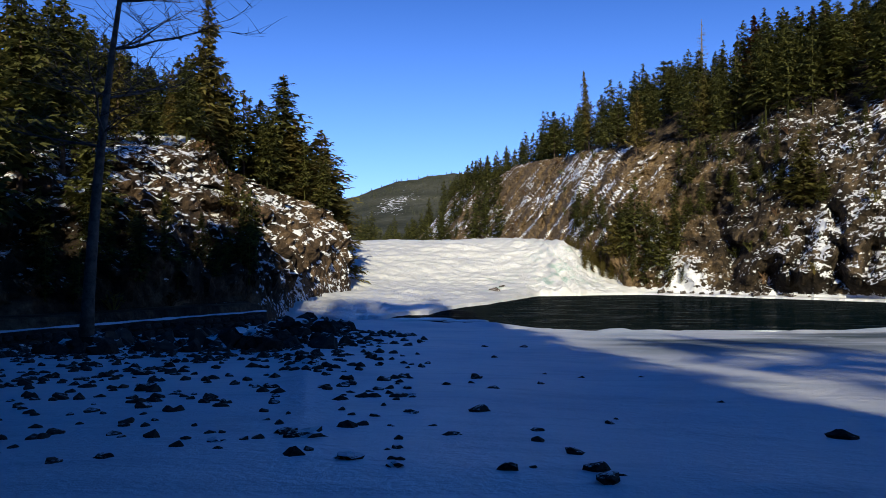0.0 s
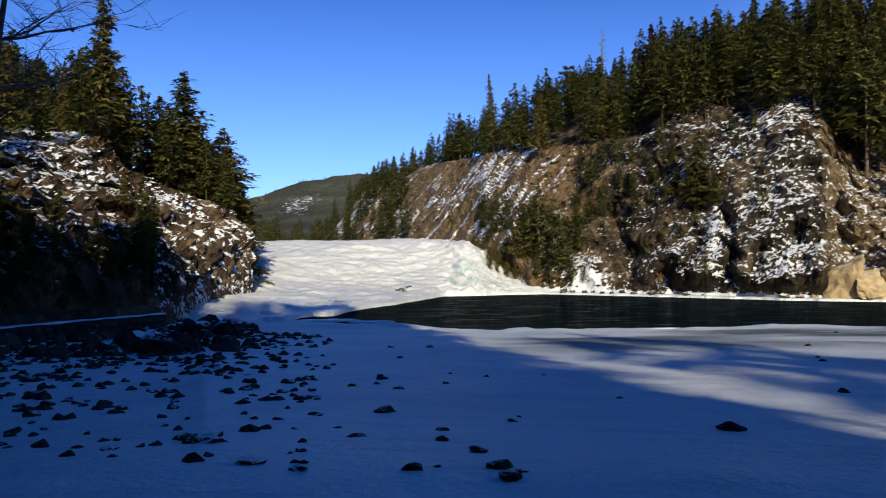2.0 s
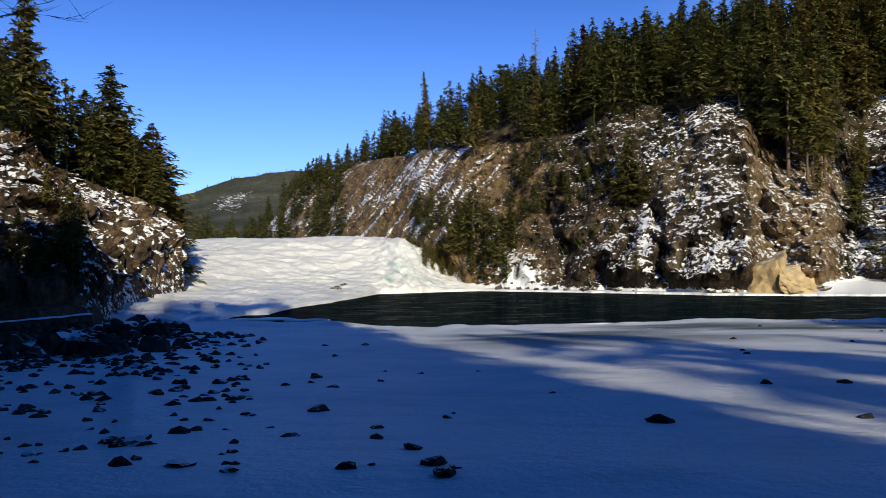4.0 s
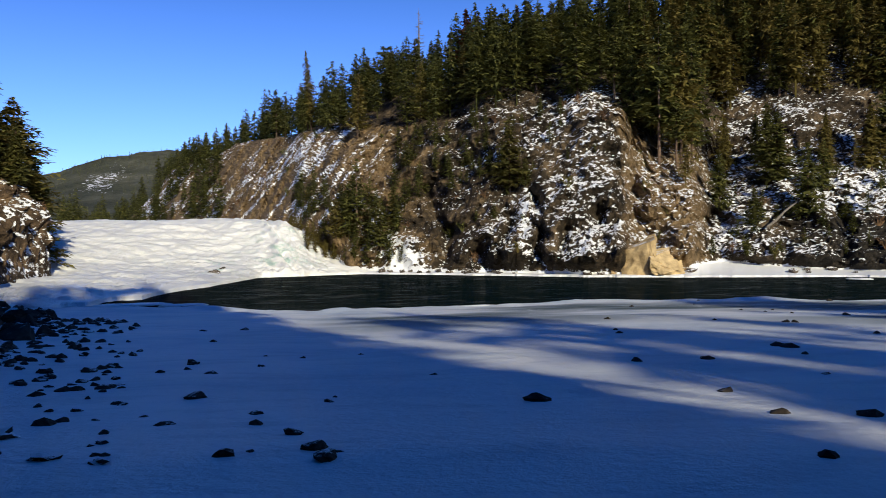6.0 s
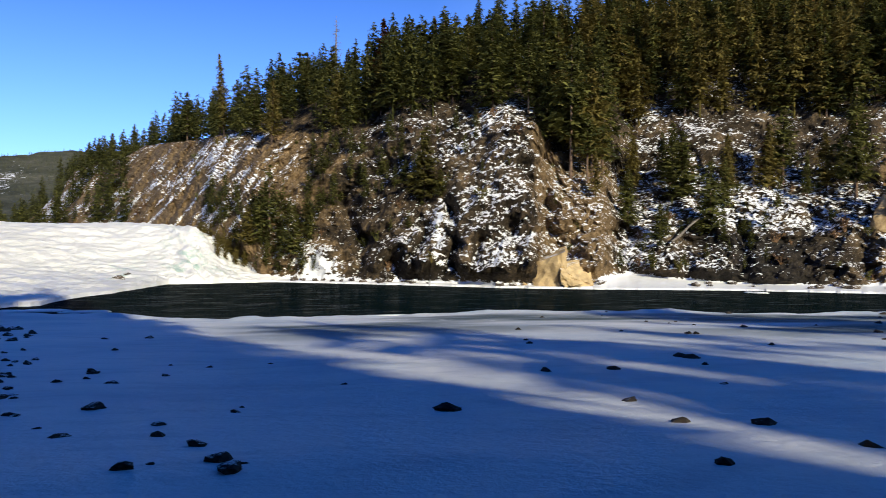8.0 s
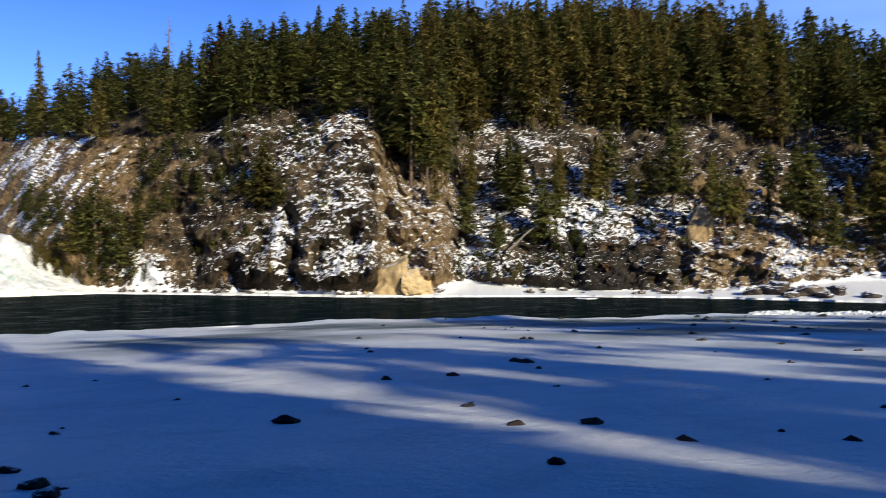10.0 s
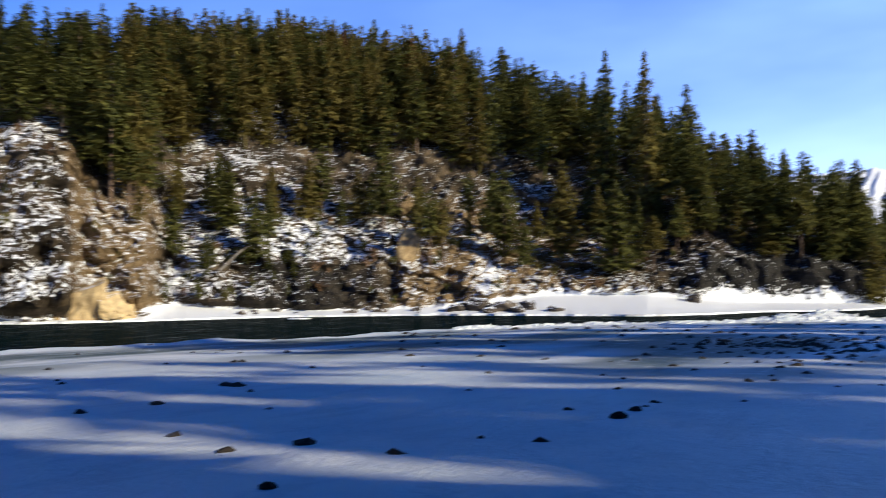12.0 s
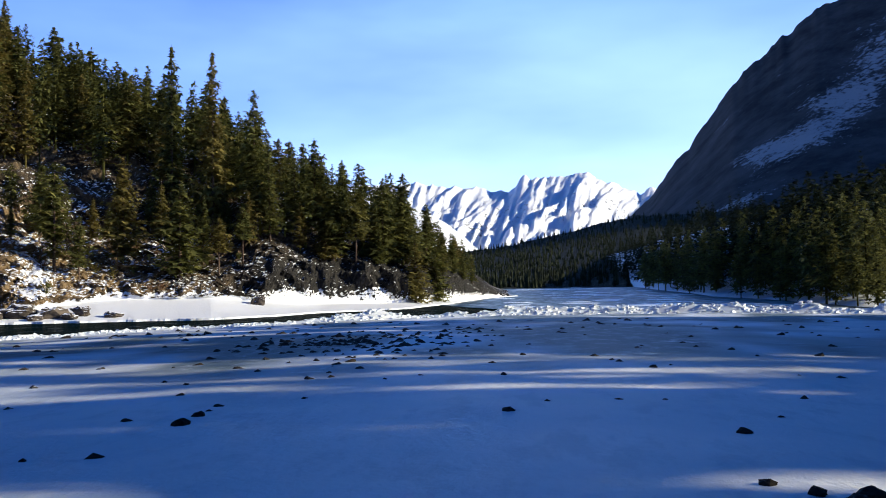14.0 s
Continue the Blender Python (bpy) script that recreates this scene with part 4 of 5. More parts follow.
def scatter(count, spot, gap, seed):
    """Trees kept at least gap apart."""
    rng = random.Random(seed)
    cells, made, tries = {}, 0, 0
    while made < count and tries < count * 25:
        tries += 1
        got = spot(rng)
        if got is None:
            continue
        x, y, z, h = got
        cx, cy = int(x // gap), int(y // gap)
        near = [p for i in (-1, 0, 1) for j in (-1, 0, 1) for p in cells.get((cx + i, cy + j), ())]
        if any((p[0] - x) ** 2 + (p[1] - y) ** 2 < gap * gap for p in near):
            continue
        cells.setdefault((cx, cy), []).append((x, y))
        plant(pick(rng), x, y, z, h, rng, rng.uniform(-2, 2), rng.uniform(0, 180), rng.uniform(0.85, 1.2))
        made += 1


def wood_spot(rng):
    az = rng.uniform(-86.5, -0.5)
    if az < -56 and rng.random() < 0.12:
        return None
    s, c, r = (float(hill_at(az, k)) for k in (SHELF_D, CREST_D, RIDGE_D))
    d = s + c + rng.uniform(float(np.interp(az, [-79, -71, -56, -36, -33.5], [1, 7, 12, 12, -1])), r - c + 22)
    x, y, z = (float(v) for v in hill_point(az, d))
    h = rng.uniform(9.0, 16.0) * float(np.interp(az, [-86, -80, -60, -36, -20, -9, -2], [0.7, 1.05, 1.35, 1.3, 1, 0.95, 0.8]))
    return under_sky(x, y, z, h, rng)


def slope_spot(rng):
    az = rng.uniform(-86, -57) if rng.random() < 0.72 else rng.uniform(-58, -34)
    s, c = float(hill_at(az, SHELF_D)), float(hill_at(az, CREST_D))
    d = s + max(c, 26) * rng.uniform(0.2 if az < -58 else 0.55, 1.0)
    x, y, z = (float(v) for v in hill_point(az, d))
    return under_sky(x, y, z, rng.uniform(6, 13) * (0.75 if az < -78 else 1), rng)


def west_spot(rng):
    q = rng.uniform(1.2, 10.5)
    c = float(np.interp(q, WEST_S, WEST_C))
    x, y, z = (float(v) for v in west_point(q, c + rng.uniform(-2 if q < 3 or q > 7 else 3, 44)))
    return under_sky(x, y, z, rng.uniform(9, 15) * (0.8 if q > 8 else 1), rng)


scatter(170, wood_spot, 3.2, 61)
scatter(50, slope_spot, 3.4, 62)
scatter(48, west_spot, 3.4, 63)


def link_arrays(name, verts, tris, mat):
    me = bpy.data.meshes.new(name)
    me.vertices.add(len(verts))
    me.vertices.foreach_set("co", verts.astype(np.float32).ravel())
    me.loops.add(tris.size)
    me.loops.foreach_set("vertex_index", tris.astype(np.int32).ravel())
    me.polygons.add(len(tris))
    me.polygons.foreach_set("loop_start", np.arange(0, tris.size, 3, dtype=np.int32))
    me.materials.append(mat)
    me.update(calc_edges=True)
    return new(name, me)


LIGHT_CROWNS = []
for k, (hgt, spread, bare, pointed) in enumerate([(14, 2.7, 0.12, 0.8), (13, 2.5, 0.2, 0.7), (15, 2.9, 0.16, 0.85), (12, 2.6, 0.1, 0.75)]):
    v, f = crown_shape(400 + k, hgt, spread, bare, 20, 0.42, 0.08, pointed, 5, 0.88, 5)
    tv, tf = tube([(0, 0, -0.5), (0, 0, hgt * 0.5), (0, 0, hgt)], [0.17, 0.1, 0.02], 4)
    v = v + [tuple(p) for p in tv]
    o = len(v) - len(tv)
    f = f + [t for q in tf for t in ((q[0] + o, q[1] + o, q[2] + o), (q[0] + o, q[2] + o, q[3] + o))]
    LIGHT_CROWNS.append((np.array(v), np.array(f), hgt))


def joined_wood(name, spot, count, gap, seed, label, needles=None):
    """The mass of the wood, behind and between the single trees."""
    rng = random.Random(seed)
    cells, allv, allf, n_, made, tries = {}, [], [], 0, 0, 0
    while made < count and tries < (count * 20 if gap > 0.5 else count):
        tries += 1
        got = spot(rng)
        if got is None:
            continue
        x, y, z, h = got
        cx, cy = int(x // gap), int(y // gap)
        if any((p[0] - x) ** 2 + (p[1] - y) ** 2 < gap * gap for i in (-1, 0, 1) for j in (-1, 0, 1) for p in cells.get((cx + i, cy + j), ())):
            continue
        cells.setdefault((cx, cy), []).append((x, y))
        v, f, hgt = LIGHT_CROWNS[rng.randrange(len(LIGHT_CROWNS))]
        a, k = rng.random() * 6.28, h / hgt
        w = min(k, 1.2) * rng.uniform(0.9, 1.25)
        c_, s_ = math.cos(a) * w, math.sin(a) * w
        allv.append(np.stack([v[:, 0] * c_ - v[:, 1] * s_ + x, v[:, 0] * s_ + v[:, 1] * c_ + y, v[:, 2] * k + z - 0.3], 1))
        allf.append(f + n_)
        n_ += len(v)
        made += 1
    ob = link_arrays(name, np.concatenate(allv), np.concatenate(allf), needles or NEEDLES)
    return tagged(ob, label, "woods", kind="stuff")


joined_wood("hill_woods", wood_spot, 470, 2.6, 71, "dense green spruce woods covering the far hill")
def west_back_spot(rng):
    while True:
        got = west_spot(rng)
        if got is not None and math.hypot(got[0], got[1]) > 76:
            return got


joined_wood("outcrop_woods", west_back_spot, 120, 2.4, 72, "dense shaded spruce woods on the outcrop")


def gully_spot(rng):
    az = rng.uniform(-58, -34)
    s, c, r = (float(hill_at(az, k)) for k in (SHELF_D, CREST_D, RIDGE_D))
    x, y, z = (float(v) for v in hill_point(az, s + c + rng.uniform(10, r - c + 20)))
    return under_sky(x, y, z, rng.uniform(12, 22), rng)


def falls_side_spot(rng):
    az = rng.uniform(-16.5, -8.8)
    x, y, z = (float(v) for v in hill_point(az, rng.uniform(2.5, 15)))
    return x, y, z, rng.uniform(2.5, 6.5)


def cliff_scrub_spot(rng):
    u = rng.random()
    az = rng.uniform(-22, -15.5) if u < 0.5 else rng.uniform(-28, -20) if u < 0.65 else rng.uniform(-47, -36)
    x, y, z = (float(v) for v in hill_point(az, rng.uniform(13 if u < 0.5 else 8, 27)))
    return x, y, z, rng.uniform(2.5, 6.0) if u < 0.5 else rng.uniform(1.6, 4.2)


joined_wood("cliff_scrub", cliff_scrub_spot, 64, 1.8, 80, "low dark junipers and young spruces on the cliff")


def upstream_spot(rng):
    az = rng.uniform(-4, 7)
    d = rng.uniform(235, 400) if az > 0.5 else float(hill_at(az, HILL_D)) + rng.uniform(2, 40)
    x, y = (float(v) for v in polar(az, d))
    z = 8.4 if az > 2.5 else float(hill_z(az, max(d - float(hill_at(az, HILL_D)), 0)))
    return x, y, max(z, 8.4), rng.uniform(7, 14)


def foot_spot(rng):
    x, y, z = (float(v) for v in west_point(rng.uniform(2.6, 4.6), rng.uniform(3.6, 6)))
    return x, y, z, rng.uniform(2.5, 4.8)


joined_wood("gully_woods", gully_spot, 150, 2.4, 75, "tall spruces over the snowy gully")
joined_wood("falls_side_scrub", falls_side_spot, 48, 1.5, 76, "dark young spruces beside the frozen waterfall")
def falls_edge_spot(rng):
    az = rng.uniform(-12.6, -8.4)
    x, y, z = (float(v) for v in falls_point(np.array(az), np.array(rng.uniform(1.5 if az < -9.5 else 1.85, 2.05))))
    return x, y, z - 0.2, rng.uniform(1.8, 4.6)


joined_wood("falls_edge_scrub", falls_edge_spot, 30, 1.1, 82, "dark scrub leaning over the edge of the frozen waterfall")
joined_wood("upstream_woods", upstream_spot, 95, 3.0, 77, "olive-green spruces along the upper river")
joined_wood("wall_side_woods", foot_spot, 60, 1.3, 78, "dark young spruces below the outcrop")


def south_spot(rng):
    az = rng.uniform(-113, -98)
    bd = float(np.interp(az, [-130, -115, -111, -108, -102.4, -99, -98], [118, 122, 124, 146, 192, 300, 360]))
    u = 0.03 + 0.75 * rng.random()
    x, y = (float(v) for v in polar(az, bd + 60 * u))
    return x, y, 6 * u ** 1.5, rng.uniform(9, 18)


joined_wood("south_bank_spruces", south_spot, 100, 2.8, 79, "dense shaded spruces on the low south bank")
joined_wood("slope_woods", slope_spot, 10, 3.0, 73, "spruces standing close together on the snowy slope")
rng = random.Random(9)
for az, d, el, kind in [(10.9, 114, 12.9, SPECIES[0]), (8.3, 116, 9.3, SPECIES[3]), (7.2, 119, 5.0, SPECIES[7]), (7.9, 117, 7.8, SPECIES[0]), (9.4, 117, 8.4, SPECIES[3]), (7.6, 118, 6.4, SPECIES[7]), (8.9, 121, 7.4, SPECIES[7]), (10.1, 112, 10.0, SPECIES[3]), (12.4, 112, 11.2, SPECIES[1]), (13.5, 106, 11.8, SPARSE),
                       (15.8, 98, 17.6, SPECIES[6]), (16.8, 100, 14.0, SPARSE), (14.6, 100, 12.5, PINE), (17.6, 96, 13.6, SPECIES[2]), (19.4, 92, 13.0, SPECIES[0]), (21.0, 90, 14.5, SPECIES[2]),
                       (16.2, 62, 2.4, SPECIES[3]), (18.4, 58, 3.0, SPECIES[3]), (20.5, 55, 4.0, SPECIES[3]), (22.8, 53, 11.0, SPECIES[0]), (24.6, 60, 16.6, SPECIES[2]), (27.0, 56, 17.4, SPECIES[0]), (14.6, 66, 1.6, SPECIES[7]), (29.0, 50, 15.0, SPECIES[2]), (26.0, 66, 15.0, SPECIES[6]), (13.6, 72, 1.8, SPECIES[7])]:
    x, y = (float(v) for v in polar(az, d))
    z = west_z(x, y)
    plant(kind, x, y, z, max(EYE + d * math.tan(radians(el)) - z, 2.5), rng, wide=1.5 if az < 14 else 1.1)

# unseen wood added behind the walker: shades the beach, lets a few sun strips through
SUN_GAPS = [(6.9, 8.6, 1.16), (12.5, 12.6, 1.05), (16.4, 16.5, 1.15), (20.2, 20.4, 1.2), (23.8, 24.0, 1.2), (27.6, 27.7, 1.1), (31.4, 31.7, 0.9), (42.4, 43.6, 0.8), (53, 54.6, 0.8), (64, 65.6, 0.8)]
rng = random.Random(5)
beach = []
for row, back in enumerate((10, 15, 21, 28, 37, 48)):
    margin = (1.8, 1.65, 1.5, 1.35, 1.2, 1.1)[row]
    for i in range(94):
        x = -64.0 + 1.7 * i + 0.63 * row + rng.uniform(-0.5, 0.5)
        y = -back - 0.58 * max(x, 0) + rng.uniform(-1.2, 1.2)
        tall = rng.uniform(0, 1)
        if x > 80 or any(lo - margin * part_ < x < hi + margin * part_ for lo, hi, part_ in SUN_GAPS):
            continue
        if x < -24:
            tall = 21 + 5 * tall
        elif x < -9:
            tall = 25 + 5 * tall
        elif x < 14:
            tall = (33 if row < 2 and x < 4 else 31 if row < 2 else 25) + 5 * tall
        else:
            tall = (28 if row < 2 else 25) + 6 * tall
        beach.append((x, y, float(bank_z(x, y)), tall))
for i in range(64):       # unseen tall trees added to keep the foot of the outcrop in shade
    x, y = rng.uniform(-46, -12), rng.uniform(-8, 9)
    beach.append((x, y, float(bank_z(x, y)), rng.uniform(20, 25)))
# four more out-of-view trees, added to shade the poplar
for x, y in ((-14.6, 4.0), (-13.2, 6.5), (-12.2, 3.0), (-15.6, 7.0)):
    beach.append((x, y, float(bank_z(x, y)), 28.0))
for i in range(70):       # unseen younger trees added beside the wall to block sky light
    x, y = rng.uniform(-40, -17), rng.uniform(6, 38)
    if math.degrees(math.atan2(-x, y)) > 35:
        beach.append((x, y, float(bank_z(x, y)), rng.uniform(8, 12)))
supply = iter(beach)
LIGHT_CROWNS.clear()
for k, (hgt, spread, bare, pointed) in enumerate([(14, 2.7, 0.06, 0.6), (13, 2.6, 0.08, 0.55)]):
    v, f = crown_shape(500 + k, hgt, spread, bare, 12, 0.42, 0.0, pointed, 5, 1.8, 3)
    LIGHT_CROWNS.append((np.array(v), np.array(f), hgt))
joined_wood("beach_woods", lambda r: next(supply), len(beach), 0.2, 74, "unseen spruces added behind the beach to cast shade")


# ---------------------------------------------------------------- far woods, too many to count
def far_trees(name, spots, mat, label, parent=None):
    verts, faces = [], []
    for x, y, z, h, s in spots:
        w = h * 0.17 * (0.8 + 0.5 * ((s * 7.13) % 1))
        for k in range(4):
            zb, zt = z + h * (0.08 + 0.2 * k), z + h * min(1.0, 0.45 + 0.2 * k)
            r = w * (1 - 0.21 * k)
            o = len(verts)
            verts.append((x, y, zt))
            for j in range(6):
                a = s * 40 + k + j * 1.047
                rr = r * (1.0 if j % 2 else 0.66)
                verts.append((x + rr * math.cos(a), y + rr * math.sin(a), zb - (0.06 * h if j % 2 else 0)))
            faces += [(o, o + 1 + j, o + 1 + (j + 1) % 6) for j in range(6)]
    return tagged(link(name, verts, faces, mat, smooth=False), label, "woods", kind="stuff")


rng = random.Random(31)
spots = []
for i in range(3000):
    az, t = rng.uniform(-2, 14), rng.random()
    if abs(az - 3.4 - 6 * (t - 0.5)) < 1.5 and 0.3 < t < 0.72 and rng.random() < 0.85:      # a bare snowy face
        continue
    d = 420 + 480 * t
    el = np.interp(az, [-8, -1, 1, 3.5, 6.8, 12, 16], [6.6, 6.3, 6.1, 5.6, 4.4, 4.2, 4.0])
    top = EYE + 900 * math.tan(math.radians(el))
    x, y = polar(az, d)
    spots.append((float(x), float(y), 8 + (top - 8) * (0.35 * t + 0.65 * t ** 1.7) - 1, rng.uniform(2.5, 4.8), rng.random()))
far_trees("far_hill_woods", spots, HILL_WOOD, "dark green woods on the hill beyond the waterfall")
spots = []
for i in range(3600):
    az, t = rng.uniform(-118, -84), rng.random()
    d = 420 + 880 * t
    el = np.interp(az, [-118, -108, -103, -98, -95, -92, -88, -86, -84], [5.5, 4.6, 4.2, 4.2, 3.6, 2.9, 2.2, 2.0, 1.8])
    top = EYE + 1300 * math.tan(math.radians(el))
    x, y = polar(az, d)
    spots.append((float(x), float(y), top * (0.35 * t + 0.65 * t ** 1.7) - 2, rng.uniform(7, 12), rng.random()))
far_trees("valley_woods", spots, SHADED_WOOD, "dark shaded woods along the river bend")


def south_back_spot(rng):
    az = rng.uniform(-114, -94.2)
    bd = float(np.interp(az, [-160, -130, -115, -111, -108, -102.4, -99, -96, -94.5], [112, 118, 122, 124, 146, 192, 300, 520, 800]))
    u = 0.5 + 1.8 * rng.random()
    x, y = (float(v) for v in polar(az, bd + 60 * u))
    return x, y, 6 * u ** 1.5, rng.uniform(9, 16) * float(np.interp(az, [-112, -106, -100], [1.3, 1.05, 1.0]))


LIGHT_CROWNS.clear()
for k, (hgt, spread, bare, pointed) in enumerate([(14, 2.4, 0.06, 0.75), (13, 2.7, 0.1, 0.7), (15, 2.2, 0.08, 0.85)]):
    v, f = crown_shape(540 + k, hgt, spread, bare, 13, 0.42, 0.05, pointed, 4, 1.35, 3)
    LIGHT_CROWNS.append((np.array(v), np.array(f), hgt))
joined_wood("south_bank_woods", south_back_spot, 340, 2.8, 83, "dense shaded spruce woods on the low bank", SHADED_WOOD)


# ---------------------------------------------------------------- bare poplar by the wall
def bare_tree(seed, height, thick):
    rng = random.Random(seed)
    limbs, pieces = [], []

    def bough(p, d, length, r, depth):
        n_ = 5 if depth < 2 else 4
        path, q, v = [p], p, d
        for i in range(n_):
            v = (v + Vector((rng.uniform(-0.28, 0.28), rng.uniform(-0.28, 0.28), rng.uniform(-0.12, 0.2)))).normalized()
            q = q + v * length / n_
            path.append(q)
        pieces.append(tube(path, [r * (1 - 0.75 * i / n_) for i in range(n_ + 1)], 6 if depth < 2 else 4))
        if depth < 3:
            for i in range(1, n_ + 1):
                for _ in range(2 if depth else 1):
                    w = rng.random() * 6.28
                    side = Vector((math.cos(w), math.sin(w), rng.uniform(-0.1, 0.55))).normalized()
                    bough(path[i], (v * 0.35 + side).normalized(), length * rng.uniform(0.42, 0.62), max(r * (1 - 0.75 * i / n_) * 0.6, 0.012), depth + 1)

    stem = [Vector((0.012 * i * i, 0.06 * math.sin(i), height * i / 9 - (0.4 if i == 0 else 0))) for i in range(10)]
    trunk = tube(stem, [thick * (1.25 if i == 0 else 1 - 0.82 * i / 9) for i in range(10)], 9)
    for i in range(4, 10):
        for _ in range(2):
            w = rng.random() * 6.28
            bough(stem[i], Vector((math.cos(w), math.sin(w), 0.35)).normalized(), height * 0.26 * (1.35 - i / 14), thick * 0.32 * (1.2 - i / 12), 1)
            limbs.append(merge(pieces))
            pieces.clear()
    return trunk, limbs


stem, boughs = bare_tree(7, 17.0, 0.25)
poplar = new("bare_poplar")
link("trunk", *stem, POPLAR_BARK, poplar)
for limb in boughs:
    link("branch", *limb, POPLAR_BARK, poplar)
px, py = (float(v) for v in polar(23.2, 34))
poplar.location = (px, py, float(bank_z(px, py)))
poplar.rotation_euler = (0, radians(2.2), radians(20))
tagged(poplar, "leafless grey poplar with twisting branches beside the stone wall", "tree")

def stone_mesh(name, seed, dims, mat, jag=0.12, cuts=2, square=0.4):
    bm = bmesh.new()
    bmesh.ops.create_icosphere(bm, subdivisions=cuts, radius=1.0)
    for v in bm.verts:
        p = v.co
        m = max(abs(p.x), abs(p.y), abs(p.z))
        q = p.lerp(p / m, square)
        k = 1 + jag * noise.noise(p * 1.3 + Vector((seed * 3.7, seed, 0))) * 2 + jag * 0.6 * noise.noise(p * 3.1 + Vector((0, seed * 2.1, 5)))
        v.co = Vector((q.x * dims[0], q.y * dims[1], q.z * dims[2])) * k
    me = bpy.data.meshes.new(name)
    bm.to_mesh(me)
    bm.free()
    me.materials.append(mat)
    me.polygons.foreach_set("use_smooth", [square < 0.2] * len(me.polygons))
    return me


# ---------------------------------------------------------------- retaining wall of the path, stone by stone
wall = new("retaining_wall")
W0, W1 = [Vector((*(float(v) for v in polar(a, d)), 0)) for a, d in ((30.0, 35.5), (11.9, 48.0))]
along = (W1 - W0)
length = along.length
along.normalize()
wall.matrix_basis = Matrix.Translation((W0.x, W0.y, 1.14)) @ Matrix.Rotation(math.atan2(along.y, along.x), 4, "Z")
bm = bmesh.new()
bmesh.ops.create_cube(bm, size=1)
bmesh.ops.scale(bm, vec=(length, 0.32, 1.25), verts=bm.verts)
bmesh.ops.translate(bm, vec=(length / 2, 0.22, 0.10), verts=bm.verts)
part("core", bm, WALLSTONE, wall)
sv = np.array([[[i * length / 60, j * 0.09 + 0.02, 0.74 + 0.07 * math.sin(j / 4 * math.pi) + 0.03 * float(vnoise(i * 0.4, j * 0.7))] for i in range(61)] for j in range(5)])
tagged(grid_mesh("snow_cap", sv, SHELF, wall), "thin ridge of snow on the coping")


wall_stones = [stone_mesh("stone", s, (0.5, 0.14, 0.5), WALLSTONE, 0.07, 1) for s in range(5)]
rng = random.Random(17)
for row in range(3):
    s = -0.2 * row
    while s < length - 0.3:
        w = rng.uniform(0.45, 0.95)
        ob = new("stone", wall_stones[rng.randrange(5)])
        ob.parent = wall
        ob.matrix_basis = Matrix.Translation((s + w / 2, 0.05, -0.12 + row * 0.30)) @ Matrix.Diagonal((w * 0.98, 1, 0.29, 1))
        s += w
tagged(wall, "low dark stone retaining wall with a snow-covered top", "wall")

# ---------------------------------------------------------------- stones on the beach
def boulder(x, y, z, size, mesh, rng, flat=0.6, label="", name="rock", group="rocks on the beach", turn=None):
    ob = new(name, mesh)
    ob.matrix_basis = Matrix.Translation((x, y, z)) @ Matrix.Rotation(rng.random() * 6.28 if turn is None else turn, 4, "Z") @ Matrix.Diagonal((size, size * rng.uniform(0.7, 1.0), size * flat, 1))
    return tagged(ob, label or "dark river cobble half buried in the snow", "rock", group)


def wedge_stone(seed, mat, fine=True):
    """A low broken stone: wide at the snow, peaked off-centre."""
    rng = random.Random(seed)
    bm = bmesh.new()
    k = rng.randrange(6, 9)
    for i in range(k):
        w = 6.283 * (i + rng.uniform(-0.3, 0.3)) / k
        r = rng.uniform(0.42, 0.62)
        bm.verts.new((r * math.cos(w), r * math.sin(w), -0.35))
        bm.verts.new((r * 0.9 * math.cos(w), r * 0.9 * math.sin(w), rng.uniform(-0.05, 0.2)))
    ox, oy = rng.uniform(-0.2, 0.2), rng.uniform(-0.2, 0.2)
    for i in range(3):
        bm.verts.new((ox + rng.uniform(-0.18, 0.18), oy + rng.uniform(-0.15, 0.15), rng.uniform(0.35, 0.6)))
    bmesh.ops.convex_hull(bm, input=bm.verts)
    bmesh.ops.delete(bm, geom=[v for v in bm.verts if not v.link_faces], context="VERTS")
    if fine:
        bmesh.ops.subdivide_edges(bm, edges=bm.edges, cuts=1, use_grid_fill=True)
    bmesh.ops.triangulate(bm, faces=bm.faces)
    for v in bm.verts:
        v.co *= 1 + 0.22 * noise.noise(v.co * 4 + Vector((seed, 0, 0)))
    me = bpy.data.meshes.new("rock")
    bm.to_mesh(me)
    bm.free()
    me.materials.append(mat)
    return me


bare = [wedge_stone(s + 30, BARE_COBBLE) for s in range(5)]
cobbles = [stone_mesh("rock", s + 20, (0.52, 0.45, 0.5), COBBLE if s else SNOWY_COBBLE, 0.42, 2, 0.3) for s in range(4)] + [wedge_stone(s + 20, COBBLE) for s in range(4)]
rng = random.Random(23)
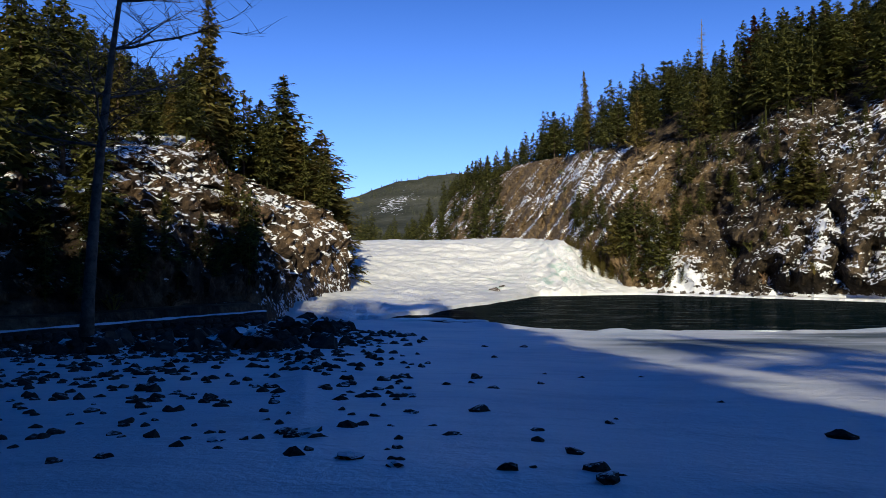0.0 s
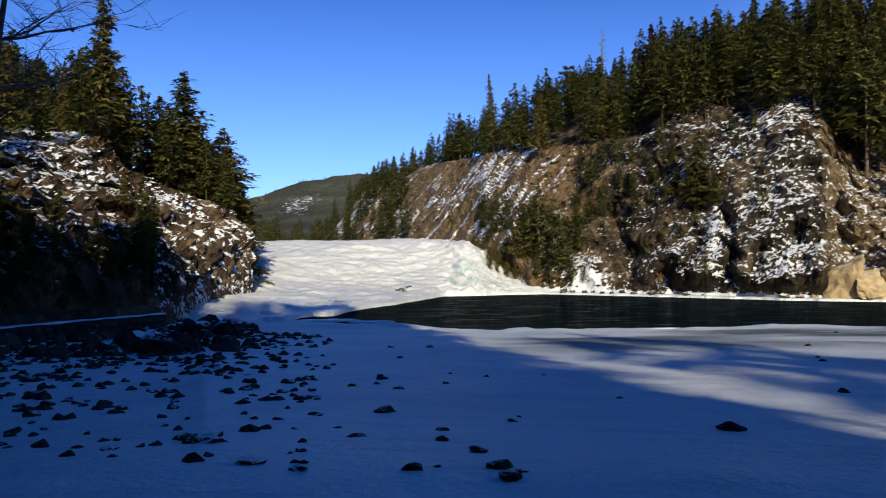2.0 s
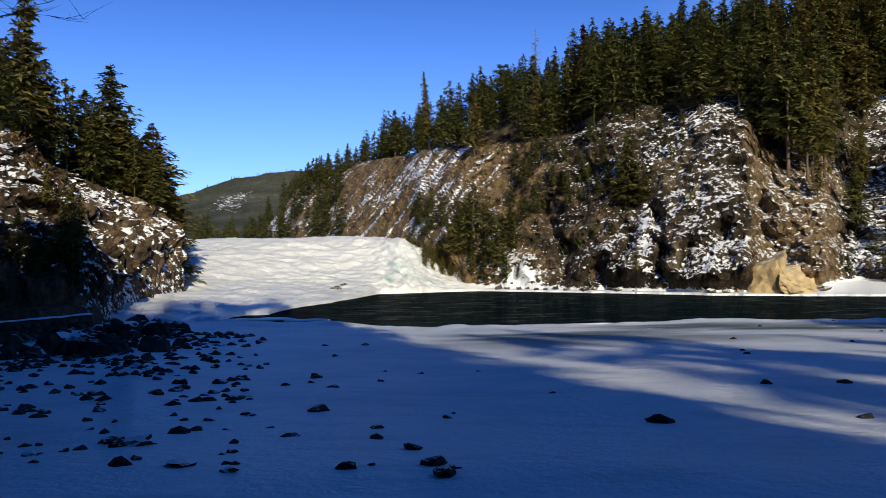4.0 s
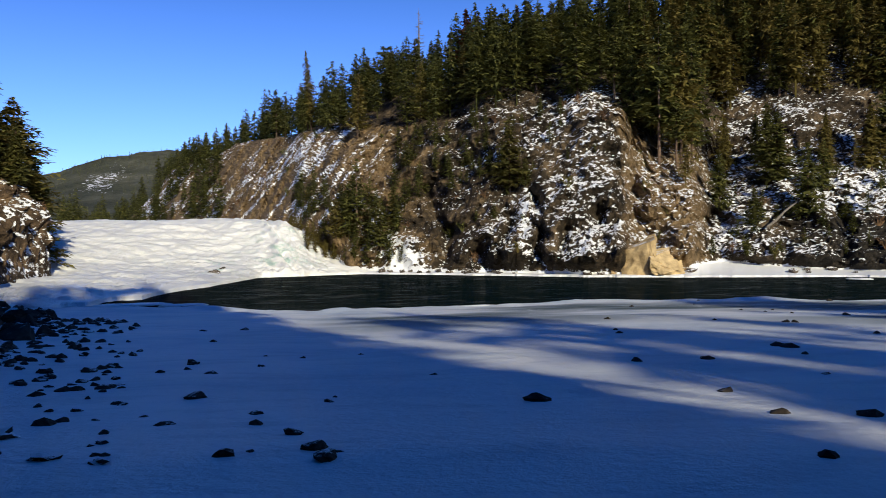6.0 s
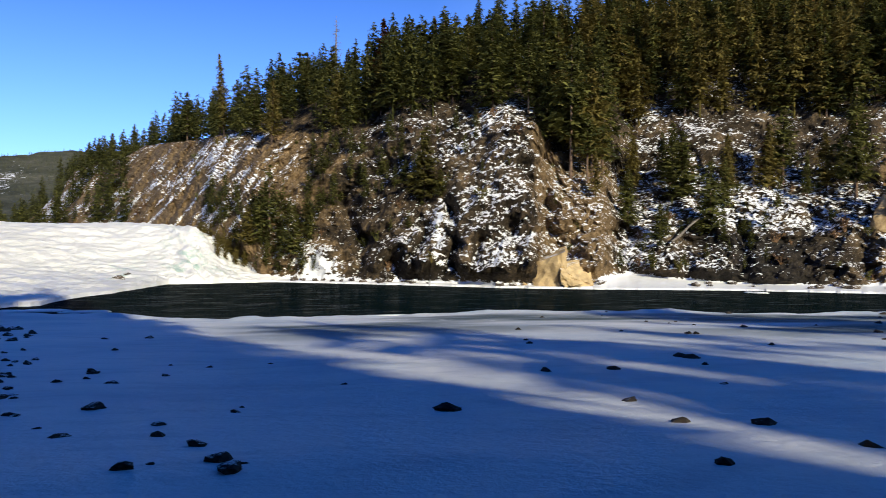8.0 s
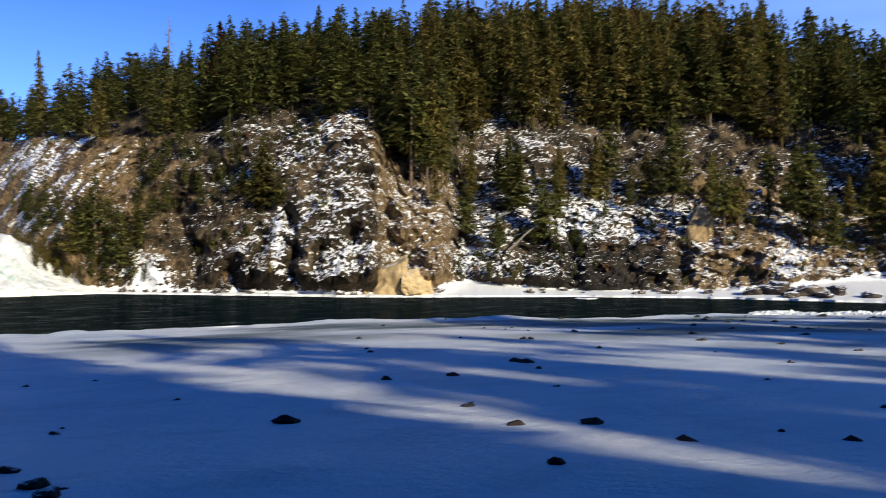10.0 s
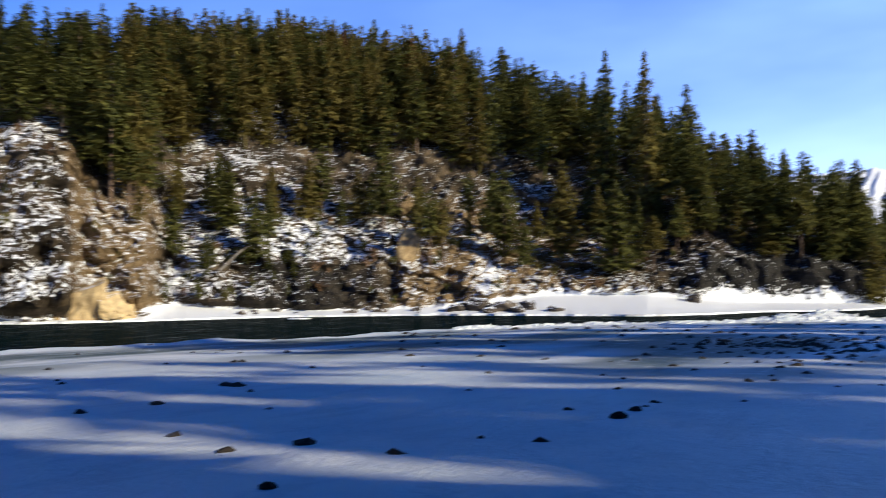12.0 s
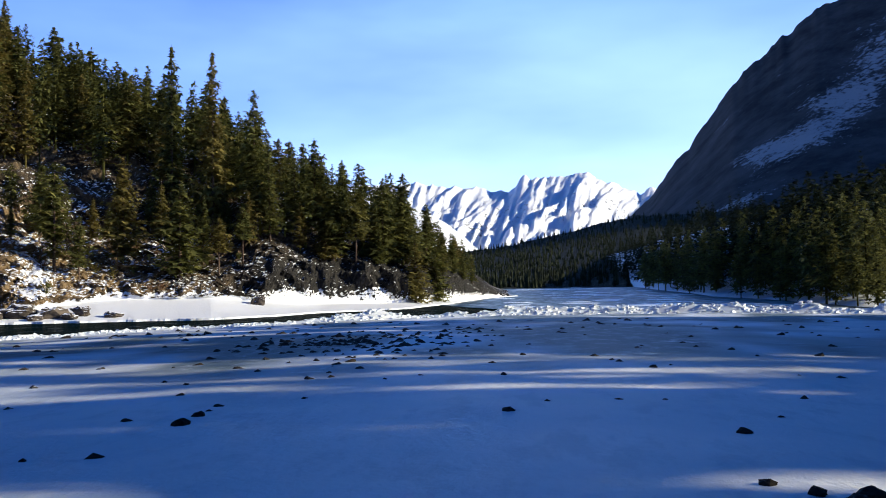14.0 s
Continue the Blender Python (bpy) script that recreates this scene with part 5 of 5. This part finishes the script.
for az, d, size in [(-25.7, 10.9, 0.38), (-46.2, 10.3, 0.30), (-2.4, 11.2, 0.34), (10.15, 8.9, 0.26), (9.0, 8.9, 0.33), (-68.3, 13.3, 0.22), (-67.2, 12.4, 0.3), (-104.0, 10.8, 0.2), (-41.6, 20.5, 0.42), (-40.9, 20.7, 0.36), (-36.6, 17.5, 0.28),
                     (-9.0, 8.0, 0.2), (-10.5, 7.0, 0.26), (-11.2, 6.6, 0.24), (-4.5, 6.9, 0.2), (-44.0, 7.2, 0.2), (6.5, 7.4, 0.22),
                     (-111.0, 7.4, 0.30), (-112.5, 7.0, 0.26), (-113.2, 7.9, 0.24), (-115.2, 8.0, 0.28), (-114.7, 8.9, 0.22), (-105.2, 7.6, 0.16), (-108.1, 7.3, 0.18), (-109.6, 7.0, 0.14), (-114.4, 9.8, 0.16), (-110.4, 7.1, 0.2)]:
    x, y = (float(v) for v in polar(az, d))
    boulder(x, y, float(bank_z(x, y)) + 0.02, size, bare[rng.randrange(5)] if az < -20 else cobbles[rng.randrange(8)], rng, 0.45 if az < -20 else 0.34)
made = 0
while made < 190:
    az = rng.uniform(2, 30) if rng.random() < 0.93 else rng.uniform(-14, 4)
    d = 6.5 + (36 * rng.random() ** 0.55 if az > 4 else 11 * rng.random())
    if az > 12 and d > 36:
        continue
    x, y = (float(v) for v in polar(az, d))
    size = rng.uniform(0.065, 0.21) * (1 + d / 14) * (1 if az > 4 else 0.7)
    boulder(x, y, float(bank_z(x, y)) - size * 0.06, size, cobbles[rng.randrange(8)], rng, rng.uniform(0.45, 0.8) * (0.75 if d < 15 else 1))
    made += 1
made = 0
while made < 105:      # heap of larger stones at the end of the wall
    az, d = rng.uniform(6.5, 26), rng.uniform(28, 54)
    x, y = (float(v) for v in polar(az, d))
    if az > 11.5 and d > 37 + (24 - az) * 0.75:
        continue
    size = rng.uniform(0.45, 1.35)
    boulder(x, y, float(bank_z(x, y)) + size * 0.08, size, cobbles[rng.randrange(8)], rng, 0.72, "snow-capped boulder in the heap below the wall", "boulder", "boulders below the wall")
    made += 1
for i in range(70):     # scattered stones further along the bank
    az = rng.uniform(-112, -30)
    d = 9 + 55 * rng.random() ** 0.8
    x, y = (float(v) for v in polar(az, d))
    size = rng.uniform(0.06, 0.17) * (1 + d / 30)
    boulder(x, y, float(bank_z(x, y)) + 0.01, size, bare[rng.randrange(5)], rng, 0.5, "dark bare cobble lying on the crusted snow")

verts, faces = [], []      # the many small cobbles that barely break the snow
shapes = [([tuple(v.co) for v in m.vertices], [tuple(p.vertices) for p in m.polygons]) for m in [wedge_stone(s + 80, COBBLE, False) for s in range(8)]]
for i in range(900):
    az = rng.uniform(1, 30)
    d = 7.5 + 34 * rng.random() ** 0.6
    if rng.random() > np.interp(az, [1, 5, 9, 30], [0.25, 0.6, 1, 1]):
        continue
    if az > 12 and d > 37:
        continue
    x, y = (float(v) for v in polar(az, d))
    s = rng.uniform(0.04, 0.11) * (1 + d / 14)
    v, f = shapes[rng.randrange(8)]
    m = Matrix.Translation((x, y, float(bank_z(x, y)) + 0.1 * s)) @ Matrix.Rotation(rng.random() * 6.28, 4, "Z") @ Matrix.Diagonal((s * 1.3, s, s * rng.uniform(0.35, 0.7), 1))
    o = len(verts)
    verts += [m @ Vector(p) for p in v]
    faces += [tuple(k + o for k in q) for q in f]
tagged(link("cobbles", verts, faces, COBBLE, smooth=False), "small dark cobbles poking through the snow", "cobbles", kind="stuff")

verts, faces = [], []
for i in range(520):
    az = rng.uniform(-112, 2)
    d = 8 + 70 * rng.random() ** 0.7
    if i > 300:       # a gravelly patch well down the beach
        az, d = rng.gauss(-79, 4.5), rng.gauss(38, 7)
    if d > float(near_edge(az)) - 4 or d < 7 or az > -52 and (rng.random() < 0.7 or d > 34):
        continue
    x, y = (float(v) for v in polar(az, d))
    s = rng.uniform(0.04, 0.12) * (1 + d / 16)
    v, f = shapes[rng.randrange(8)]
    m = Matrix.Translation((x, y, float(bank_z(x, y)))) @ Matrix.Rotation(rng.random() * 6.28, 4, "Z") @ Matrix.Diagonal((s * 1.3, s, s * rng.uniform(0.35, 0.7), 1))
    o = len(verts)
    verts += [m @ Vector(p) for p in v]
    faces += [tuple(k + o for k in q) for q in f]
tagged(link("beach_gravel", verts, faces, BARE_COBBLE, smooth=False), "small bare dark stones on crusted snow", "gravel", kind="stuff")

# ---------------------------------------------------------------- boulders of the far bank
def broken_rock(name, seed, mat, points=22, round_=0.7):
    """An angular block: the hull of scattered points, with its facets broken up."""
    rng = random.Random(seed)
    bm = bmesh.new()
    for _ in range(points):
        v = Vector((rng.uniform(-1, 1), rng.uniform(-1, 1), rng.uniform(-1, 1)))
        v = (v / max(abs(v.x), abs(v.y), abs(v.z))).lerp(v.normalized() * 1.15, round_) * rng.uniform(0.75, 1.0)
        bm.verts.new(v * 0.5)
    bmesh.ops.convex_hull(bm, input=bm.verts)
    bmesh.ops.delete(bm, geom=[v for v in bm.verts if not v.link_faces], context="VERTS")
    bmesh.ops.subdivide_edges(bm, edges=bm.edges, cuts=5, use_grid_fill=True)
    bmesh.ops.triangulate(bm, faces=bm.faces)
    for v in bm.verts:
        v.co *= 1 + 0.07 * noise.noise(v.co * 27 + Vector((3, 0, seed))) + 0.3 * round_ * noise.noise(v.co * 4 + Vector((seed, 0, 0))) + 0.15 * noise.noise(v.co * 9 + Vector((0, seed, 0)))
    me = bpy.data.meshes.new(name)
    bm.to_mesh(me)
    bm.free()
    me.materials.append(mat)
    return me


big = [broken_rock("boulder", k + 40, LIMESTONE, 13, 0.3) for k in range(3)]
dark = [broken_rock("boulder", k + 50, DARKSTONE) for k in range(3)]
for az, d, w, h, lift, k in [(-32.0, 2.0, 6.6, 6.4, 3.0, 1), (-33.7, 1.6, 6.2, 4.6, 1.9, 2), (-30.7, 2.2, 2.6, 1.7, 0.6, 2), (-35.0, 2.4, 2.2, 1.4, 0.5, 0), (-31.8, 2.2, 3.4, 2.4, 1.0, 2), (-34.3, 2.0, 2.4, 1.8, 0.7, 2)]:
    x, y = (float(v) for v in polar(az, float(hill_at(az, HILL_D)) + d))
    boulder(x, y, float(hill_z(az, d)) * (d > 5) + lift, w, big[k], rng, h / w, "pale yellow limestone boulder at the foot of the cliff", "boulder", "yellow boulders", rng.uniform(-0.5, 0.5) - radians(az) * -1)
x, y, z = (float(v) for v in hill_point(-52.9, 22))
slab = new("boulder", stone_mesh("boulder", 61, (0.5, 0.5, 0.5), LIMESTONE, 0.10, 3, 0.7))
slab.matrix_basis = Matrix.Translation((x * 0.985, y * 0.985, z + 0.9)) @ Matrix.Rotation(radians(-50), 4, "Z") @ Matrix.Rotation(radians(20), 4, "Y") @ Matrix.Rotation(radians(-14), 4, "X") @ Matrix.Diagonal((3.6, 2.4, 5.4, 1))
tagged(slab, "tilted pale limestone slab on the brown slope", "rock", "yellow boulders")
for az, d, w, h in [(-57.5, 4, 5.0, 2.6), (-59.5, 3, 4.2, 2.2), (-61.0, 5, 3.4, 1.8), (-56.2, 2.5, 3.0, 1.6), (-60.4, 2, 2.4, 1.2), (-58.4, 1.5, 2.2, 1.3), (-63.0, 3.5, 2.6, 1.1), (-72.0, 16, 2.6, 2.2), (-35.6, 1.5, 1.8, 0.8)]:
    x, y = (float(v) for v in polar(az, float(hill_at(az, HILL_D)) + d))
    boulder(x, y, float(hill_z(az, d)) + h * 0.2, w, dark[rng.randrange(3)], rng, h / w, "dark snow-dusted boulder on the icy shore", "boulder", "boulders on the far shore")

for az, f, w in [(-3.5, 0.72, 1.7), (-4.1, 0.9, 1.2), (-3.0, 0.8, 0.9)]:
    x, y, z = (float(v) for v in falls_point(np.array(az), np.array(f)))
    boulder(x, y, z, w, dark[rng.randrange(3)], rng, 0.6, "dark rock standing out of the waterfall's ice", "boulder", "boulders on the far shore")

for i in range(46):       # blocks fallen from the cliff, along the water
    az = rng.uniform(-54, -13.5)
    if -40.5 < az < -35.5:
        continue
    d = float(hill_at(az, SHELF_D)) * rng.uniform(0.2, 1.0)
    x, y, z = (float(v) for v in hill_point(az, d))
    w = rng.uniform(0.5, 1.6)
    boulder(x, y, z + 0.1 * w, w, dark[rng.randrange(3)], rng, rng.uniform(0.45, 0.8), "dark broken block at the foot of the cliff", "boulder", "boulders on the far shore")

# ---------------------------------------------------------------- ice floes along the open water
def floe(x, y, w, dpt, turn, seed):
    rng = random.Random(seed)
    k = 14
    ring = [(w / 2 * math.cos(6.283 * i / k) * rng.uniform(0.75, 1.1), dpt / 2 * math.sin(6.283 * i / k) * rng.uniform(0.75, 1.1)) for i in range(k)]
    verts = [(px_, py_, -0.05) for px_, py_ in ring] + [(px_ * 0.98, py_ * 0.98, 0.07) for px_, py_ in ring] + [(px_ * 0.8, py_ * 0.8, 0.11 + rng.uniform(0, 0.06)) for px_, py_ in ring] + [(0, 0, 0.13)]
    faces = [(r * k + i, r * k + (i + 1) % k, (r + 1) * k + (i + 1) % k, (r + 1) * k + i) for r in (0, 1) for i in range(k)] + [(2 * k + i, 2 * k + (i + 1) % k, 3 * k) for i in range(k)]
    ob = link("ice_floe", verts, faces, FLOE, smooth=False)
    ob.matrix_basis = pose(x, y, 0, 0, 0, turn)
    return tagged(ob, "flat white ice floe at the edge of the open water", "ice floe", "ice floes")


rng = random.Random(41)
for az, d, w, k in [(-14.5, 56.5, 7, 2.2), (-18.5, 58.0, 6, 1.8), (-11, 55.5, 4, 1.6), (-21.5, 59.5, 4.5, 1.2), (1.5, 68, 6, 2), (-1.5, 66, 4, 1.4), (4.0, 67, 4, 1.5), (-31.0, 64.0, 3, 1.2), (-45.5, 110, 3.2, 1.8), (-16.6, 56.5, 5, 1.6), (-8.5, 55.5, 4, 1.3)]:
    x, y = (float(v) for v in polar(az, d))
    floe(x, y, w, k, -az * -1 + rng.uniform(-12, 12), rng.randrange(999))

for i in range(190):     # slush and sheet ice drifting on the lower river
    az = rng.uniform(-112, -84)
    d = float(near_edge(az)) + 5 + 700 * rng.random() ** 2.2
    if d > float(np.interp(az, [-112, -108, -102, -99, -96, -94], [116, 134, 176, 270, 480, 900])) or d < float(hill_at(max(az, -89), HILL_D)) + 6 and az > -88:
        continue
    x, y = (float(v) for v in polar(az, d))
    floe(x, y, rng.uniform(2, 5) * (1 + d / 130), rng.uniform(1.5, 4) * (1 + d / 160), rng.uniform(60, 120), rng.randrange(999))

# broken ice along the lower edge of the bank
verts, faces = [], []
rng = random.Random(43)
for i in range(3400):
    az = rng.uniform(-114, -56)
    d = float(near_edge(az)) + rng.gauss(-0.5, 1.6 if az > -75 else 2.0)
    x, y = (float(v) for v in polar(az, d))
    s = rng.uniform(0.08, 0.28) if az > -76 else rng.uniform(0.10, 0.36)
    z = max(float(bank_z(x, y)), 0.0)
    o = len(verts)
    m = pose(x, y, z + s * 0.05, rng.uniform(-28, 28), rng.uniform(-28, 28), rng.uniform(0, 360))
    for cx, cy, cz in ((-1, -1, -1), (1, -1, -1), (1, 1, -1), (-1, 1, -1), (-0.8, -0.9, 1), (0.9, -0.7, 1), (0.7, 0.9, 1), (-0.9, 0.8, 1)):
        verts.append(m @ Vector((cx * s * rng.uniform(0.6, 1.2), cy * s * 0.7 * rng.uniform(0.6, 1.2), cz * s * 0.36)))
    faces += [tuple(o + k for k in q) for q in ((3, 2, 1, 0), (4, 5, 6, 7), (0, 1, 5, 4), (1, 2, 6, 5), (2, 3, 7, 6), (3, 0, 4, 7))]
tagged(link("ice_rubble", verts, faces, FLOE, smooth=False), "broken white ice heaped along the river's edge", "ice", kind="stuff")


# ---------------------------------------------------------------- shrubs
def shrub_shape(seed, size, twigs, green):
    rng = random.Random(seed)
    pieces = []
    for i in range(twigs):
        w, e = rng.random() * 6.28, rng.uniform(0.5, 1.5)
        d = Vector((math.cos(w) * math.cos(e), math.sin(w) * math.cos(e), math.sin(e)))
        r = size * rng.uniform(0.5, 1)
        p1 = d * r * 0.5 + Vector((0, 0, 0.05))
        p2 = d * r + Vector((rng.uniform(-0.2, 0.2), rng.uniform(-0.2, 0.2), 0)) * size
        pieces.append(tube([(0, 0, -0.2), p1, p2], [0.03, 0.02, 0.006], 3))
        for _ in range(6):
            q = p1.lerp(p2, rng.random())
            u = Vector((rng.uniform(-1, 1), rng.uniform(-1, 1), rng.uniform(-0.3, 1))).normalized() * size * 0.22
            v = u.cross(Vector((0, 0, 1))).normalized() * size * 0.06
            pieces.append(([q, q + u * 0.5 + v, q + u, q + u * 0.5 - v], [(0, 1, 2, 3)]))
    return merge(pieces)


shrubs = []
for s in range(4):
    v, f = shrub_shape(70 + s, 1.0, 13, s % 2)
    me = bpy.data.meshes.new("shrub")
    me.from_pydata([tuple(p) for p in v], [], f)
    me.materials.append(DRY if s < 2 else NEEDLES)
    shrubs.append(me)
rng = random.Random(51)
for i in range(150):
    az = rng.uniform(-71, -2)
    s, c = float(hill_at(az, SHELF_D)), float(hill_at(az, CREST_D))
    d = s + max(c, 8) * rng.uniform(0.05, 1.05)
    x, y, z = (float(v) for v in hill_point(az, d))
    k = rng.randrange(4)
    ob = new("shrub", shrubs[k])
    g = rng.uniform(0.8, 2.2)
    ob.matrix_basis = Matrix.Translation((x, y, z)) @ Matrix.Rotation(rng.random() * 6.28, 4, "Z") @ Matrix.Diagonal((g, g, g * 0.9, 1))
    tagged(ob, "dry brown shrub on the rocky slope" if k < 2 else "low green juniper shrub on the rocky slope", "shrub", "shrubs on the slope")
for i in range(70):
    x, y, z = (float(v) for v in west_point(rng.uniform(2.5, 9.5), rng.uniform(3, 22)))
    k = rng.randrange(4)
    ob = new("shrub", shrubs[k])
    g = rng.uniform(0.6, 1.6)
    ob.matrix_basis = Matrix.Translation((x, y, z)) @ Matrix.Rotation(rng.random() * 6.28, 4, "Z") @ Matrix.Diagonal((g, g, g * 0.9, 1))
    tagged(ob, "dry brown shrub on the rocky slope" if k < 2 else "low green juniper shrub on the rocky slope", "shrub", "shrubs on the slope")


# ---------------------------------------------------------------- fallen trunks on the snowy gully
def fallen_log(az0, d0, az1, d1, thick, seed):
    rng = random.Random(seed)
    a, b_ = (Vector([float(v) for v in hill_point(az, d)]) + Vector((0, 0, 0.5)) for az, d in ((az0, d0), (az1, d1)))
    away = Vector((-(a + b_).x, -(a + b_).y, 0)).normalized()
    a, b_ = a + away * 1.4, b_ + away * 1.4
    root = new("fallen_log")
    link("trunk", *tube([a.lerp(b_, k / 6) + Vector((0, 0, 0.12 * math.sin(k * 2.1 + seed))) for k in range(7)], [thick * (1 - 0.1 * k) for k in range(7)], 8), GREY_BARK, root)
    stubs = []
    for k in range(9):
        p = a.lerp(b_, rng.uniform(0.25, 0.95))
        d = Vector((rng.uniform(-1, 1), rng.uniform(-1, 1), rng.uniform(0, 1))).normalized()
        stubs.append(tube([p, p + d * 0.35, p + d * 0.7], [0.035, 0.025, 0.01], 4))
    link("branch_stubs", *merge(stubs), GREY_BARK, root)
    return tagged(root, "pale weathered fallen trunk lying up the slope", "log", "fallen logs")


fallen_log(-40.2, 14.5, -43.1, 27, 0.2, 3)
fallen_log(-38.6, 22, -36.9, 27, 0.13, 5)
